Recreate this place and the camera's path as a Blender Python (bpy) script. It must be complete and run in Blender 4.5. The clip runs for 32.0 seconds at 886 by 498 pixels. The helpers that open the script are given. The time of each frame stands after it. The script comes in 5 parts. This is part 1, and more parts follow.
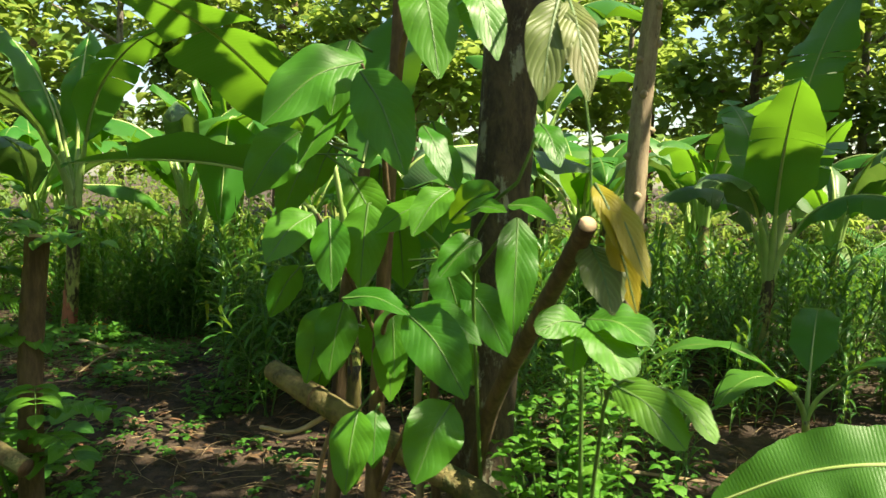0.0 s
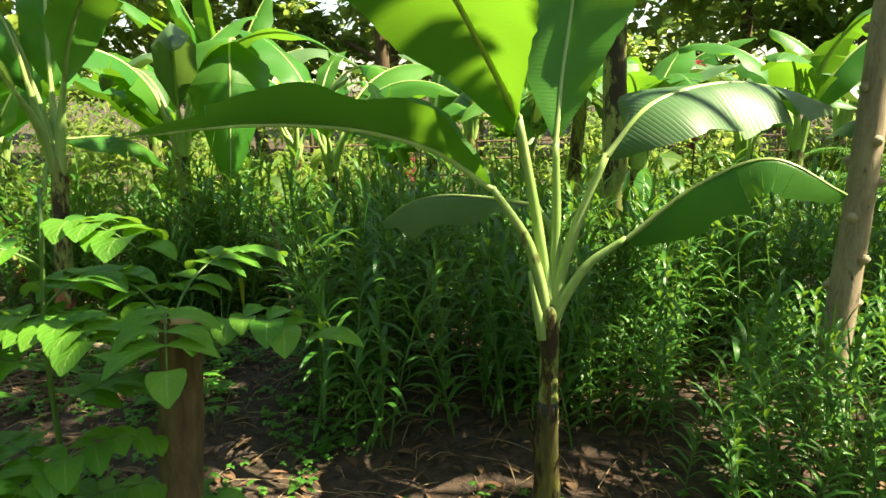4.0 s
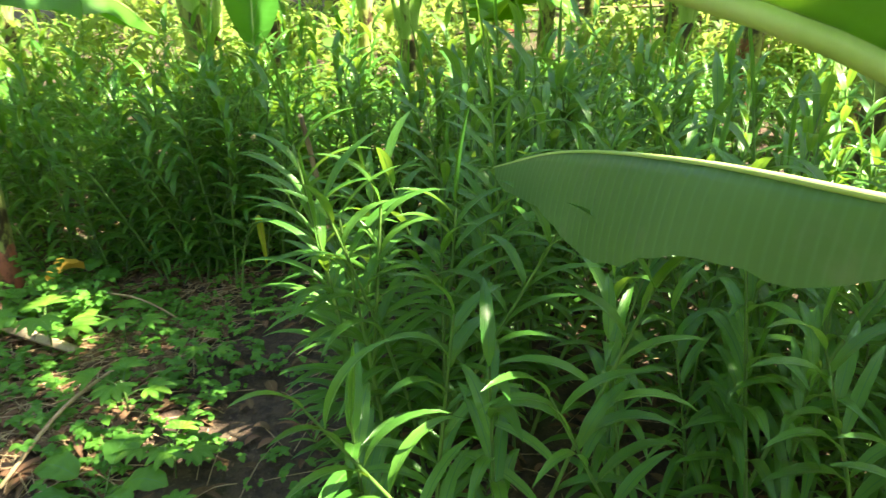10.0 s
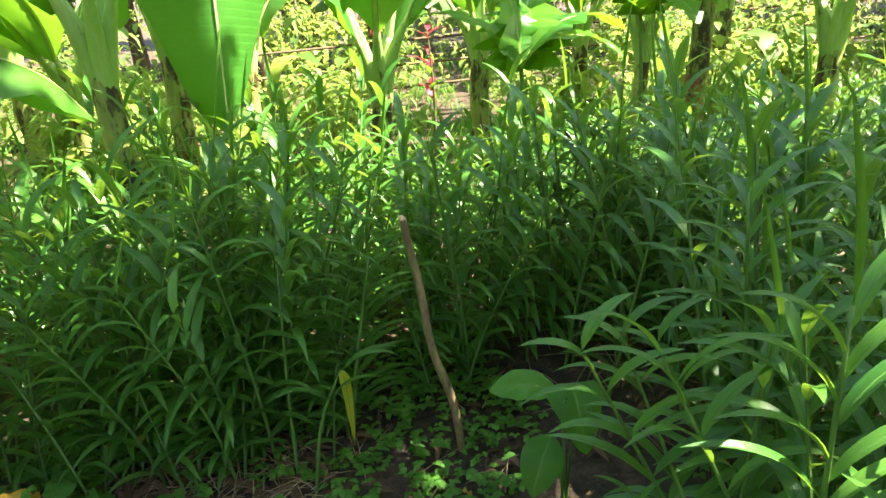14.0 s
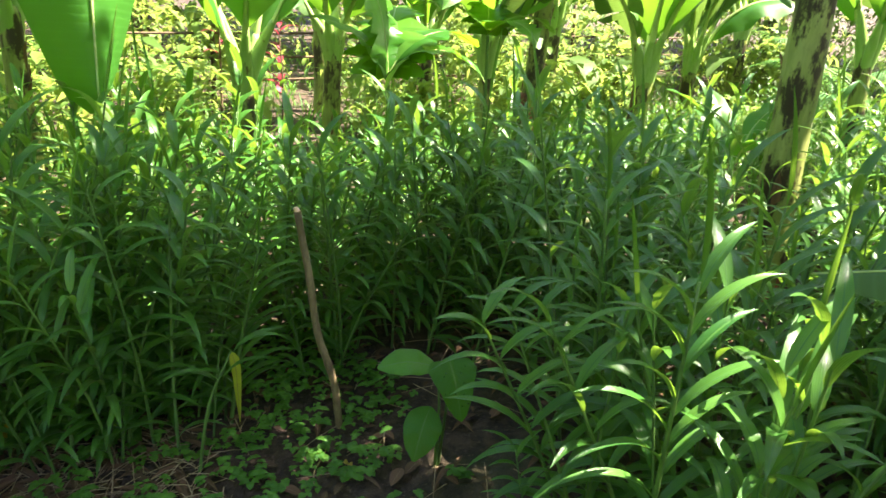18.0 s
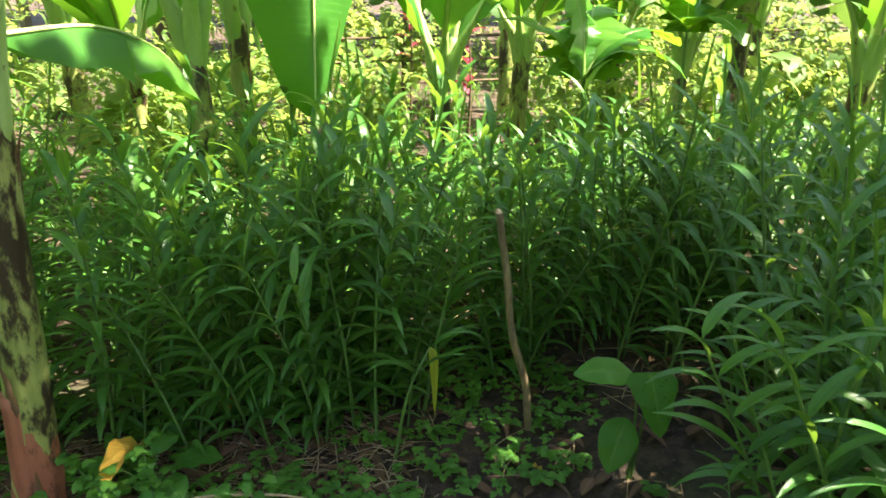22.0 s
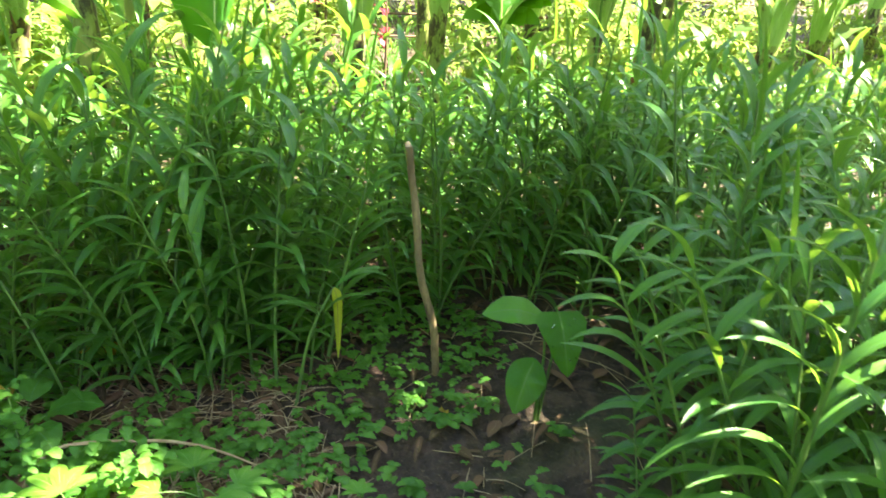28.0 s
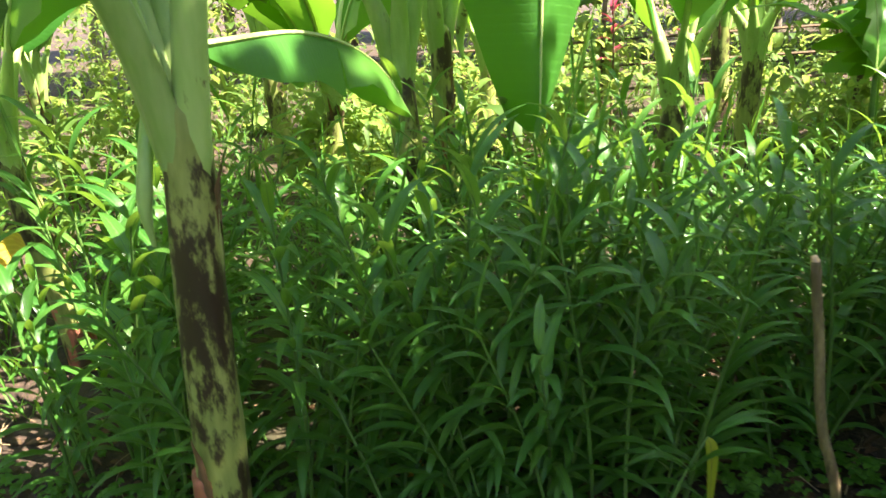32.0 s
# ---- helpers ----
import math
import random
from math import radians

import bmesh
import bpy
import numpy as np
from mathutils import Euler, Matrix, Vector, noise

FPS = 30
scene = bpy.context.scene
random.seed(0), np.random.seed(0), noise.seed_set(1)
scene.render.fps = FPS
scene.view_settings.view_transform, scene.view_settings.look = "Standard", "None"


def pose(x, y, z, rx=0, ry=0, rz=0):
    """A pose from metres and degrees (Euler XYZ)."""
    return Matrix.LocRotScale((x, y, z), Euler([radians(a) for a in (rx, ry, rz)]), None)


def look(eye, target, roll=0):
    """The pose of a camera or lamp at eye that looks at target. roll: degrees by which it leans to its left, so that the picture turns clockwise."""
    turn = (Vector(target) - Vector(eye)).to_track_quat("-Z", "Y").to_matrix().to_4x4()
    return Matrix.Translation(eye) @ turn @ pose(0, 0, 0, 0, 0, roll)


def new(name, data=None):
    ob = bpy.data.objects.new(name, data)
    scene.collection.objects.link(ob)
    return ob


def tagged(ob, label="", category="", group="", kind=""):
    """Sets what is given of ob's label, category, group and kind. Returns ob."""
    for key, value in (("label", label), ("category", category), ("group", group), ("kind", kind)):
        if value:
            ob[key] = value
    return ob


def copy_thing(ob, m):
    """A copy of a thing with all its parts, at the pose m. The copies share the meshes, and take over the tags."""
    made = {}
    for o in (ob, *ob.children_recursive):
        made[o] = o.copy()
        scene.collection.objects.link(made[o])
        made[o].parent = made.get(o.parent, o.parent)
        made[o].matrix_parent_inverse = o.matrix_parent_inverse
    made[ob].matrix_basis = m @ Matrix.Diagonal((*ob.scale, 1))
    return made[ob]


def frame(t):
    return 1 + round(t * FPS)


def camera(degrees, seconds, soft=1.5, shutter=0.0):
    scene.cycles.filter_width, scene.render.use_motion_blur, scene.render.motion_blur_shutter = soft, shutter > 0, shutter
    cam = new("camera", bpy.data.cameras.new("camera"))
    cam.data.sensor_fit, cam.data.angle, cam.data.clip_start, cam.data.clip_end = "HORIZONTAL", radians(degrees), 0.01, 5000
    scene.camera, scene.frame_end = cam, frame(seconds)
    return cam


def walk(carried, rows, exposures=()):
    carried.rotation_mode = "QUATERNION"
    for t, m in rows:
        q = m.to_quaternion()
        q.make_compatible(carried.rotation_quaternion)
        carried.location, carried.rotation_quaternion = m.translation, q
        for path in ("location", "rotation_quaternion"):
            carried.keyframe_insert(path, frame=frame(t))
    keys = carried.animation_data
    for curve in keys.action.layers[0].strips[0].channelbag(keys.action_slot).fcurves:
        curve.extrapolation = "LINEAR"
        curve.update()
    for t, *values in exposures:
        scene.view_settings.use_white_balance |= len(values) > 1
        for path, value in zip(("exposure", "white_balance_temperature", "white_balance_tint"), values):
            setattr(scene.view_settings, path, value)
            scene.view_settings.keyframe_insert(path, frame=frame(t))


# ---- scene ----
cam = camera(63.5, 32.0, shutter=0.25)
PATH = [
    (0, (0.074, -0.366, 1.417), (0.063, 1.625, 1.23), 1.3),
    (0.5, (-0.179, -0.292, 1.448), (-0.135, 1.695, 1.224), 0.5),
    (1, (-0.42, -0.101, 1.434), (-0.422, 1.89, 1.238), -0.5),
    (1.5, (-0.601, 0.107, 1.453), (-0.592, 2.092, 1.215), -1.1),
    (2, (-0.716, 0.198, 1.449), (-0.692, 2.18, 1.179), 0.1),
    (2.5, (-0.95, 0.262, 1.486), (-0.871, 2.246, 1.24), -0.1),
    (4.5, (-1.1, 1.057, 1.656), (-0.828, 2.978, 1.17), -1.7),
    (5, (-1.22, 1.151, 1.678), (-0.706, 3.024, 1.205), -0.9),
    (5.5, (-1.306, 1.21, 1.683), (-0.572, 2.991, 1.145), 2.6),
    (6, (-1.238, 1.4, 1.667), (-0.51, 3.174, 1.1), 0.5),
    (6.5, (-1.067, 1.656, 1.651), (-0.632, 3.533, 1.115), 0.8),
    (7, (-0.956, 1.829, 1.583), (-0.527, 3.663, 0.909), -0.4),
    (7.5, (-0.921, 2.156, 1.564), (-0.751, 4.015, 0.845), -0.9),
    (8, (-0.949, 2.294, 1.586), (-0.935, 4.148, 0.835), -1.8),
    (8.5, (-0.998, 2.484, 1.547), (-1.19, 4.309, 0.753), -0.7),
    (9, (-1.009, 2.715, 1.512), (-1.187, 4.513, 0.656), -3.5),
    (9.5, (-1.017, 2.831, 1.506), (-1.246, 4.65, 0.708), -4.8),
    (10, (-1.105, 2.96, 1.483), (-1.182, 4.782, 0.661), -2.0),
    (10.5, (-1.276, 3.078, 1.454), (-1.1, 4.903, 0.653), -0.9),
    (11, (-1.372, 3.22, 1.427), (-1.199, 5.031, 0.596), 0.2),
    (11.5, (-1.453, 3.373, 1.293), (-1.236, 5.214, 0.541), 0.6),
    (12, (-1.581, 3.549, 1.368), (-1.543, 5.343, 0.484), -2.0),
    (12.5, (-1.833, 3.613, 1.38), (-1.609, 5.409, 0.529), 0.8),
    (13, (-2.082, 3.703, 1.391), (-1.756, 5.487, 0.548), -0.7),
    (13.5, (-2.164, 3.853, 1.409), (-1.76, 5.667, 0.67), -3.1),
    (14, (-2.228, 4.028, 1.415), (-1.756, 5.837, 0.704), -3.8),
    (14.5, (-2.4, 3.984, 1.325), (-1.81, 5.801, 0.732), -0.5),
    (15, (-2.523, 3.954, 1.317), (-1.739, 5.692, 0.714), -1.4),
    (15.5, (-2.602, 3.928, 1.34), (-1.753, 5.628, 0.715), 1.0),
    (17.5, (-2.516, 3.919, 1.463), (-1.697, 5.579, 0.707), 1.7),
    (18, (-2.497, 3.898, 1.469), (-1.567, 5.52, 0.76), 3.3),
    (18.5, (-2.499, 3.869, 1.475), (-1.473, 5.444, 0.792), 2.9),
    (19, (-2.503, 3.859, 1.485), (-1.412, 5.391, 0.806), 2.6),
    (19.5, (-2.535, 3.893, 1.49), (-1.614, 5.542, 0.83), 1.2),
    (20, (-2.582, 3.924, 1.492), (-1.82, 5.641, 0.806), 2.1),
    (20.5, (-2.599, 3.933, 1.499), (-2.053, 5.731, 0.813), 0.6),
    (21, (-2.618, 3.941, 1.493), (-2.291, 5.795, 0.817), 0.0),
    (21.5, (-2.621, 3.94, 1.493), (-2.367, 5.811, 0.834), 0.1),
    (22, (-2.588, 3.944, 1.475), (-2.09, 5.74, 0.75), 0.6),
    (22.5, (-2.587, 3.937, 1.473), (-2.027, 5.685, 0.678), -0.2),
    (23, (-2.548, 3.922, 1.436), (-1.826, 5.552, 0.529), -0.2),
    (23.5, (-2.455, 3.958, 1.429), (-1.46, 5.366, 0.415), 1.8),
    (24, (-2.488, 3.99, 1.414), (-1.186, 5.045, 0.323), 5.1),
    (24.5, (-2.460, 4.000, 1.370), (-1.090, 4.884, 0.212), 5.5),
    (26.5, (-2.430, 4.010, 1.250), (-1.172, 5.149, 0.192), 4.3),
    (27, (-2.422, 4.009, 1.222), (-1.443, 5.463, 0.26), 1.9),
    (27.5, (-2.407, 3.877, 1.246), (-1.648, 5.518, 0.391), 0.1),
    (28, (-2.538, 3.993, 1.339), (-1.826, 5.685, 0.544), 4.3),
    (28.5, (-2.611, 4.047, 1.43), (-1.959, 5.778, 0.669), 5.3),
    (29, (-2.633, 4.049, 1.441), (-2.093, 5.838, 0.731), 5.0),
    (29.5, (-2.654, 4.055, 1.431), (-2.249, 5.903, 0.783), 4.1),
    (30, (-2.651, 4.049, 1.443), (-2.292, 5.914, 0.816), 4.9),
    (30.5, (-2.595, 4.147, 1.431), (-2.398, 6.026, 0.772), 1.7),
    (31, (-2.525, 4.248, 1.419), (-2.465, 6.112, 0.697), -2.6),
    (31.5, (-2.535, 4.314, 1.413), (-2.523, 6.173, 0.676), -3.5),
    (32, (-2.721, 4.483, 1.399), (-2.688, 6.361, 0.711), -3.5),
]
EXPOSURE = [(0, 1.55, 7900, 3), (2.5, 1.75, 7900, 4), (6, 2.05, 7700, 8), (7, 2.1, 7600, 10), (8, 2.55, 7600, 10), (10, 3.2, 7600, 10), (11, 3.05, 7700, 10), (13, 3.15, 7500, 13), (14, 3.1, 7200, 16), (15, 2.9, 7200, 16), (18, 2.95, 7100, 18), (19.5, 2.75, 7000, 19), (21, 2.8, 7000, 19), (22, 2.9, 7100, 18), (23, 3.35, 7600, 16), (24.5, 3.45, 7900, 14), (27, 3.9, 7700, 14), (28, 3.75, 7200, 15), (29, 3.25, 7100, 17), (30.5, 2.9, 7000, 19), (32, 2.75, 7000, 20)]
walk(cam, [(t, look(eye, target, roll)) for t, eye, target, roll in PATH], EXPOSURE)

# ---- light ----
SUN_AZ, SUN_EL = radians(105), radians(52)
world = bpy.data.worlds.new("sky")
scene.world = world
world.use_nodes = True
_n = world.node_tree.nodes
_sky = _n.new("ShaderNodeTexSky")
_sky.sky_type, _sky.sun_disc = "NISHITA", False
_sky.sun_elevation, _sky.sun_rotation = SUN_EL, SUN_AZ
world.node_tree.links.new(_sky.outputs[0], _n["Background"].inputs[0])
_n["Background"].inputs[1].default_value = 0.09
_sd = Vector((math.sin(SUN_AZ) * math.cos(SUN_EL), math.cos(SUN_AZ) * math.cos(SUN_EL), math.sin(SUN_EL)))
sun = new("sun", bpy.data.lights.new("sun", "SUN"))
sun.data.energy, sun.data.angle, sun.data.color = 5.0, radians(0.53), (1.0, 0.94, 0.82)
sun.matrix_world = look(_sd * 40, (0, 0, 0))

# ---- materials ----


def nodes_of(name):
    m = bpy.data.materials.new(name)
    m.use_nodes = True
    nt = m.node_tree
    return m, nt, nt.nodes["Principled BSDF"]


def calc(nt, op, a, b=None, clamp=False):
    n = nt.nodes.new("ShaderNodeMath")
    n.operation, n.use_clamp = op, clamp
    for i, x in enumerate((a, b)):
        if x is None:
            continue
        if isinstance(x, (int, float)):
            n.inputs[i].default_value = x
        else:
            nt.links.new(x, n.inputs[i])
    return n.outputs[0]


def mixed(nt, fac, a, b, blend="MIX"):
    n = nt.nodes.new("ShaderNodeMix")
    n.data_type, n.blend_type = "RGBA", blend
    for sock, x in ((n.inputs[0], fac), (n.inputs[6], a), (n.inputs[7], b)):
        if isinstance(x, (int, float)):
            sock.default_value = x
        elif isinstance(x, tuple):
            sock.default_value = (*x, 1)
        else:
            nt.links.new(x, sock)
    return n.outputs[2]


def noisy(nt, scale, detail=3, rough=0.55, coord="Object", stretch=None):
    tc = nt.nodes.new("ShaderNodeTexCoord")
    src = tc.outputs[coord]
    if stretch:
        mp = nt.nodes.new("ShaderNodeMapping")
        mp.inputs["Scale"].default_value = stretch
        nt.links.new(src, mp.inputs["Vector"])
        src = mp.outputs[0]
    n = nt.nodes.new("ShaderNodeTexNoise")
    n.inputs["Scale"].default_value, n.inputs["Detail"].default_value, n.inputs["Roughness"].default_value = scale, detail, rough
    nt.links.new(src, n.inputs["Vector"])
    return n.outputs[0]


def band(nt, x, lo, hi):
    n = nt.nodes.new("ShaderNodeMapRange")
    n.interpolation_type = "SMOOTHSTEP"
    n.inputs["From Min"].default_value, n.inputs["From Max"].default_value = lo, hi
    nt.links.new(x, n.inputs["Value"])
    return n.outputs[0]


def bump(nt, height, strength, distance=0.01):
    n = nt.nodes.new("ShaderNodeBump")
    n.inputs["Strength"].default_value, n.inputs["Distance"].default_value = strength, distance
    nt.links.new(height, n.inputs["Height"])
    return n.outputs[0]


def leaf_material(name, col, glow, tr=0.35, rough=0.42, veins=0, slant=0.0, rib=(0.25, 0.38, 0.1), ribw=0.05, dirt=None, vary=0.5, vein_depth=0.25, edge=None, stripes=0, gloss=0.36):
    """Leaf: waxy face, light passes through it; side veins and midrib by the blade's own u and v."""
    m, nt, p = nodes_of(name)
    tc = nt.nodes.new("ShaderNodeTexCoord")
    sep = nt.nodes.new("ShaderNodeSeparateXYZ")
    nt.links.new(tc.outputs["UV"], sep.inputs[0])
    au = calc(nt, "MULTIPLY", calc(nt, "ABSOLUTE", calc(nt, "SUBTRACT", sep.outputs[0], 0.5)), 2.0)
    info, geo = nt.nodes.new("ShaderNodeObjectInfo"), nt.nodes.new("ShaderNodeNewGeometry")
    rnd = calc(nt, "FRACT", calc(nt, "ADD", info.outputs["Random"], geo.outputs["Random Per Island"]))
    big = noisy(nt, 3.5, 2)
    fine = noisy(nt, 60, 3)
    val = calc(nt, "ADD", calc(nt, "MULTIPLY", rnd, vary), calc(nt, "ADD", calc(nt, "MULTIPLY", big, 0.5), 0.78 - vary / 2))
    hue = nt.nodes.new("ShaderNodeHueSaturation")
    hue.inputs["Color"].default_value = (*col, 1)
    nt.links.new(calc(nt, "ADD", calc(nt, "MULTIPLY", rnd, -0.03), 0.512), hue.inputs["Hue"])
    nt.links.new(val, hue.inputs["Value"])
    c = hue.outputs[0]
    g = mixed(nt, big, glow, tuple(x * 0.75 for x in glow))
    h = fine
    if veins:
        ph = calc(nt, "SUBTRACT", calc(nt, "MULTIPLY", sep.outputs[1], veins * 6.283), calc(nt, "MULTIPLY", au, slant * veins * 6.283))
        wave = calc(nt, "POWER", calc(nt, "ADD", calc(nt, "MULTIPLY", calc(nt, "SINE", ph), 0.5), 0.5), 4.0)
        c = mixed(nt, calc(nt, "MULTIPLY", wave, vein_depth), c, tuple(min(1, x * 1.7 + 0.02) for x in col))
        g = mixed(nt, calc(nt, "MULTIPLY", wave, vein_depth * 0.8), g, tuple(x * 0.45 for x in glow))
        h = calc(nt, "ADD", calc(nt, "MULTIPLY", wave, -1.6 * vein_depth), calc(nt, "MULTIPLY", fine, 0.25))
    if stripes:
        lines = calc(nt, "ADD", calc(nt, "MULTIPLY", calc(nt, "SINE", calc(nt, "MULTIPLY", au, stripes * 6.283)), 0.5), 0.5)
        c = mixed(nt, calc(nt, "MULTIPLY", lines, 0.22), c, tuple(x * 0.55 for x in col))
        h = calc(nt, "ADD", calc(nt, "MULTIPLY", lines, 0.5), calc(nt, "MULTIPLY", fine, 0.3))
    if rib:
        k = band(nt, au, ribw, ribw * 0.4)
        c = mixed(nt, k, c, rib)
        g = mixed(nt, k, g, tuple(x * 0.5 for x in rib))
    if dirt:
        k = calc(nt, "MULTIPLY", band(nt, noisy(nt, 9, 4), 0.55, 0.72), 0.55)
        c = mixed(nt, k, c, dirt)
    if edge:
        c = mixed(nt, band(nt, au, 0.86, 1.0), c, edge)
    nt.links.new(c, p.inputs["Base Color"])
    p.inputs["Roughness"].default_value = rough
    p.inputs["Specular IOR Level"].default_value = gloss
    nrm = bump(nt, h, 0.35, 0.004)
    nt.links.new(nrm, p.inputs["Normal"])
    t = nt.nodes.new("ShaderNodeBsdfTranslucent")
    nt.links.new(g, t.inputs["Color"])
    mx = nt.nodes.new("ShaderNodeMixShader")
    mx.inputs[0].default_value = tr
    nt.links.new(p.outputs[0], mx.inputs[1])
    nt.links.new(t.outputs[0], mx.inputs[2])
    nt.links.new(mx.outputs[0], nt.nodes["Material Output"].inputs[0])
    return m


def surface(name, a, b, scale=8, stretch=None, rough=0.75, relief=0.5, depth=0.01, spots=None, spot_scale=5, spot_lo=0.55, spot_hi=0.62, rings=0, ring_col=None):
    """Bark, stem, wood or soil: two tones in noise, spots with a shape of their own, relief, rings along v."""
    m, nt, p = nodes_of(name)
    n1, n2 = noisy(nt, scale, 5, 0.65, stretch=stretch), noisy(nt, scale * 6, 3, 0.6, stretch=stretch)
    f = calc(nt, "ADD", calc(nt, "MULTIPLY", n1, 0.7), calc(nt, "MULTIPLY", n2, 0.3))
    info = nt.nodes.new("ShaderNodeObjectInfo")
    c = mixed(nt, band(nt, f, 0.35, 0.65), a, b)
    h = f
    if spots:
        k = band(nt, noisy(nt, spot_scale, 6, 0.7, stretch=(1, 1, 0.4) if stretch else None), spot_lo, spot_hi)
        c = mixed(nt, k, c, spots)
        h = calc(nt, "ADD", f, calc(nt, "MULTIPLY", k, 0.3))
    if rings:
        tc = nt.nodes.new("ShaderNodeTexCoord")
        sep = nt.nodes.new("ShaderNodeSeparateXYZ")
        nt.links.new(tc.outputs["UV"], sep.inputs[0])
        w = calc(nt, "POWER", calc(nt, "ADD", calc(nt, "MULTIPLY", calc(nt, "SINE", calc(nt, "MULTIPLY", sep.outputs[1], rings * 6.283)), 0.5), 0.5), 10.0)
        c = mixed(nt, w, c, ring_col)
        h = calc(nt, "ADD", h, w)
    hv = nt.nodes.new("ShaderNodeHueSaturation")
    nt.links.new(c, hv.inputs["Color"])
    nt.links.new(calc(nt, "ADD", calc(nt, "MULTIPLY", info.outputs["Random"], 0.3), 0.85), hv.inputs["Value"])
    nt.links.new(hv.outputs[0], p.inputs["Base Color"])
    p.inputs["Roughness"].default_value = rough
    nt.links.new(bump(nt, h, relief, depth), p.inputs["Normal"])
    return m


GINGER = leaf_material("ginger_leaf", (0.046, 0.17, 0.026), (0.28, 0.52, 0.05), 0.32, 0.31, rib=(0.09, 0.24, 0.05), ribw=0.12, vary=0.7, stripes=4, gloss=0.42)
GINGER_STEM = surface("ginger_stem", (0.05, 0.12, 0.025), (0.095, 0.19, 0.04), 12, (1, 1, 0.2), 0.5, 0.2, 0.002)
GINGER_YELLOW = leaf_material("ginger_leaf_yellowing", (0.3, 0.36, 0.03), (0.55, 0.55, 0.04), 0.4, 0.5, rib=(0.3, 0.3, 0.08), ribw=0.1)
BANANA = leaf_material("banana_leaf", (0.045, 0.18, 0.025), (0.23, 0.52, 0.035), 0.38, 0.4, veins=70, rib=(0.3, 0.42, 0.12), ribw=0.035, vary=0.3, vein_depth=0.17)
BANANA_DULL = leaf_material("banana_leaf_dusty", (0.075, 0.16, 0.06), (0.2, 0.36, 0.06), 0.25, 0.4, veins=60, rib=(0.12, 0.2, 0.07), ribw=0.03, vary=0.2, vein_depth=0.3, dirt=(0.16, 0.2, 0.12))
BANANA_RIB = surface("banana_midrib", (0.28, 0.4, 0.1), (0.38, 0.48, 0.18), 6, (1, 1, 0.3), 0.4, 0.15, 0.003)
BANANA_PETIOLE = surface("banana_petiole", (0.2, 0.35, 0.075), (0.34, 0.46, 0.17), 5, (1, 1, 0.2), 0.4, 0.2, 0.003, spots=(0.1, 0.09, 0.03), spot_scale=13, spot_lo=0.6, spot_hi=0.68)
BANANA_STEM = surface("banana_pseudostem", (0.15, 0.19, 0.045), (0.31, 0.34, 0.11), 7, (1, 1, 0.18), 0.45, 0.4, 0.006, spots=(0.03, 0.018, 0.01), spot_scale=7.5, spot_lo=0.475, spot_hi=0.55)
BANANA_RED = surface("banana_base_sheath", (0.2, 0.045, 0.03), (0.38, 0.13, 0.08), 9, (1, 1, 0.12), 0.5, 0.4, 0.006, spots=(0.06, 0.035, 0.02), spot_scale=9, spot_lo=0.49, spot_hi=0.6)
BANANA_DARK = surface("dark_blotched_sheath", (0.055, 0.045, 0.015), (0.17, 0.16, 0.04), 8, (1, 1, 0.2), 0.6, 0.7, 0.008, spots=(0.022, 0.014, 0.009), spot_scale=9, spot_lo=0.45, spot_hi=0.53)
BANANA_DRY = surface("dry_banana_sheath", (0.09, 0.05, 0.025), (0.2, 0.11, 0.05), 9, (1, 1, 0.15), 0.8, 0.8, 0.01)
JACK = leaf_material("broad_glossy_leaf", (0.042, 0.18, 0.014), (0.3, 0.58, 0.03), 0.34, 0.42, veins=9, slant=0.35, rib=(0.18, 0.36, 0.06), ribw=0.05, vary=0.6, vein_depth=0.16, dirt=(0.025, 0.09, 0.012))
JACK_YELLOW = leaf_material("yellowing_broad_leaf", (0.36, 0.3, 0.03), (0.6, 0.5, 0.04), 0.35, 0.45, veins=9, slant=0.35, rib=(0.5, 0.42, 0.08), ribw=0.06, dirt=(0.14, 0.2, 0.03))
OLIVE = leaf_material("dull_olive_leaf", (0.1, 0.14, 0.035), (0.25, 0.3, 0.05), 0.22, 0.45, veins=9, slant=0.35, rib=(0.2, 0.22, 0.08), ribw=0.05, dirt=(0.2, 0.17, 0.08), vein_depth=0.5)
HERB = leaf_material("weed_leaf", (0.05, 0.18, 0.022), (0.24, 0.5, 0.04), 0.36, 0.5, veins=5, slant=0.5, rib=(0.14, 0.34, 0.08), ribw=0.06, vary=0.6)
SPROUT = leaf_material("sprout_leaflet", (0.07, 0.22, 0.022), (0.27, 0.52, 0.045), 0.34, 0.5, veins=7, slant=0.4, rib=(0.25, 0.45, 0.1), ribw=0.06, vary=0.35, vein_depth=0.3)
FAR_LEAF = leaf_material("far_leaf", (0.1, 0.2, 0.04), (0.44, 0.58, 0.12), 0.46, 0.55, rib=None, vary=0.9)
CANOPY = leaf_material("canopy_leaf", (0.05, 0.15, 0.03), (0.25, 0.45, 0.05), 0.3, 0.5, rib=None, vary=0.6)
PALM = leaf_material("palm_leaflet", (0.05, 0.2, 0.05), (0.3, 0.55, 0.1), 0.35, 0.45, rib=(0.12, 0.3, 0.08), ribw=0.1)
RED_LEAF = leaf_material("red_leaf", (0.26, 0.03, 0.045), (0.36, 0.05, 0.07), 0.35, 0.45, veins=12, slant=0.4, rib=(0.5, 0.08, 0.1), vary=0.5)
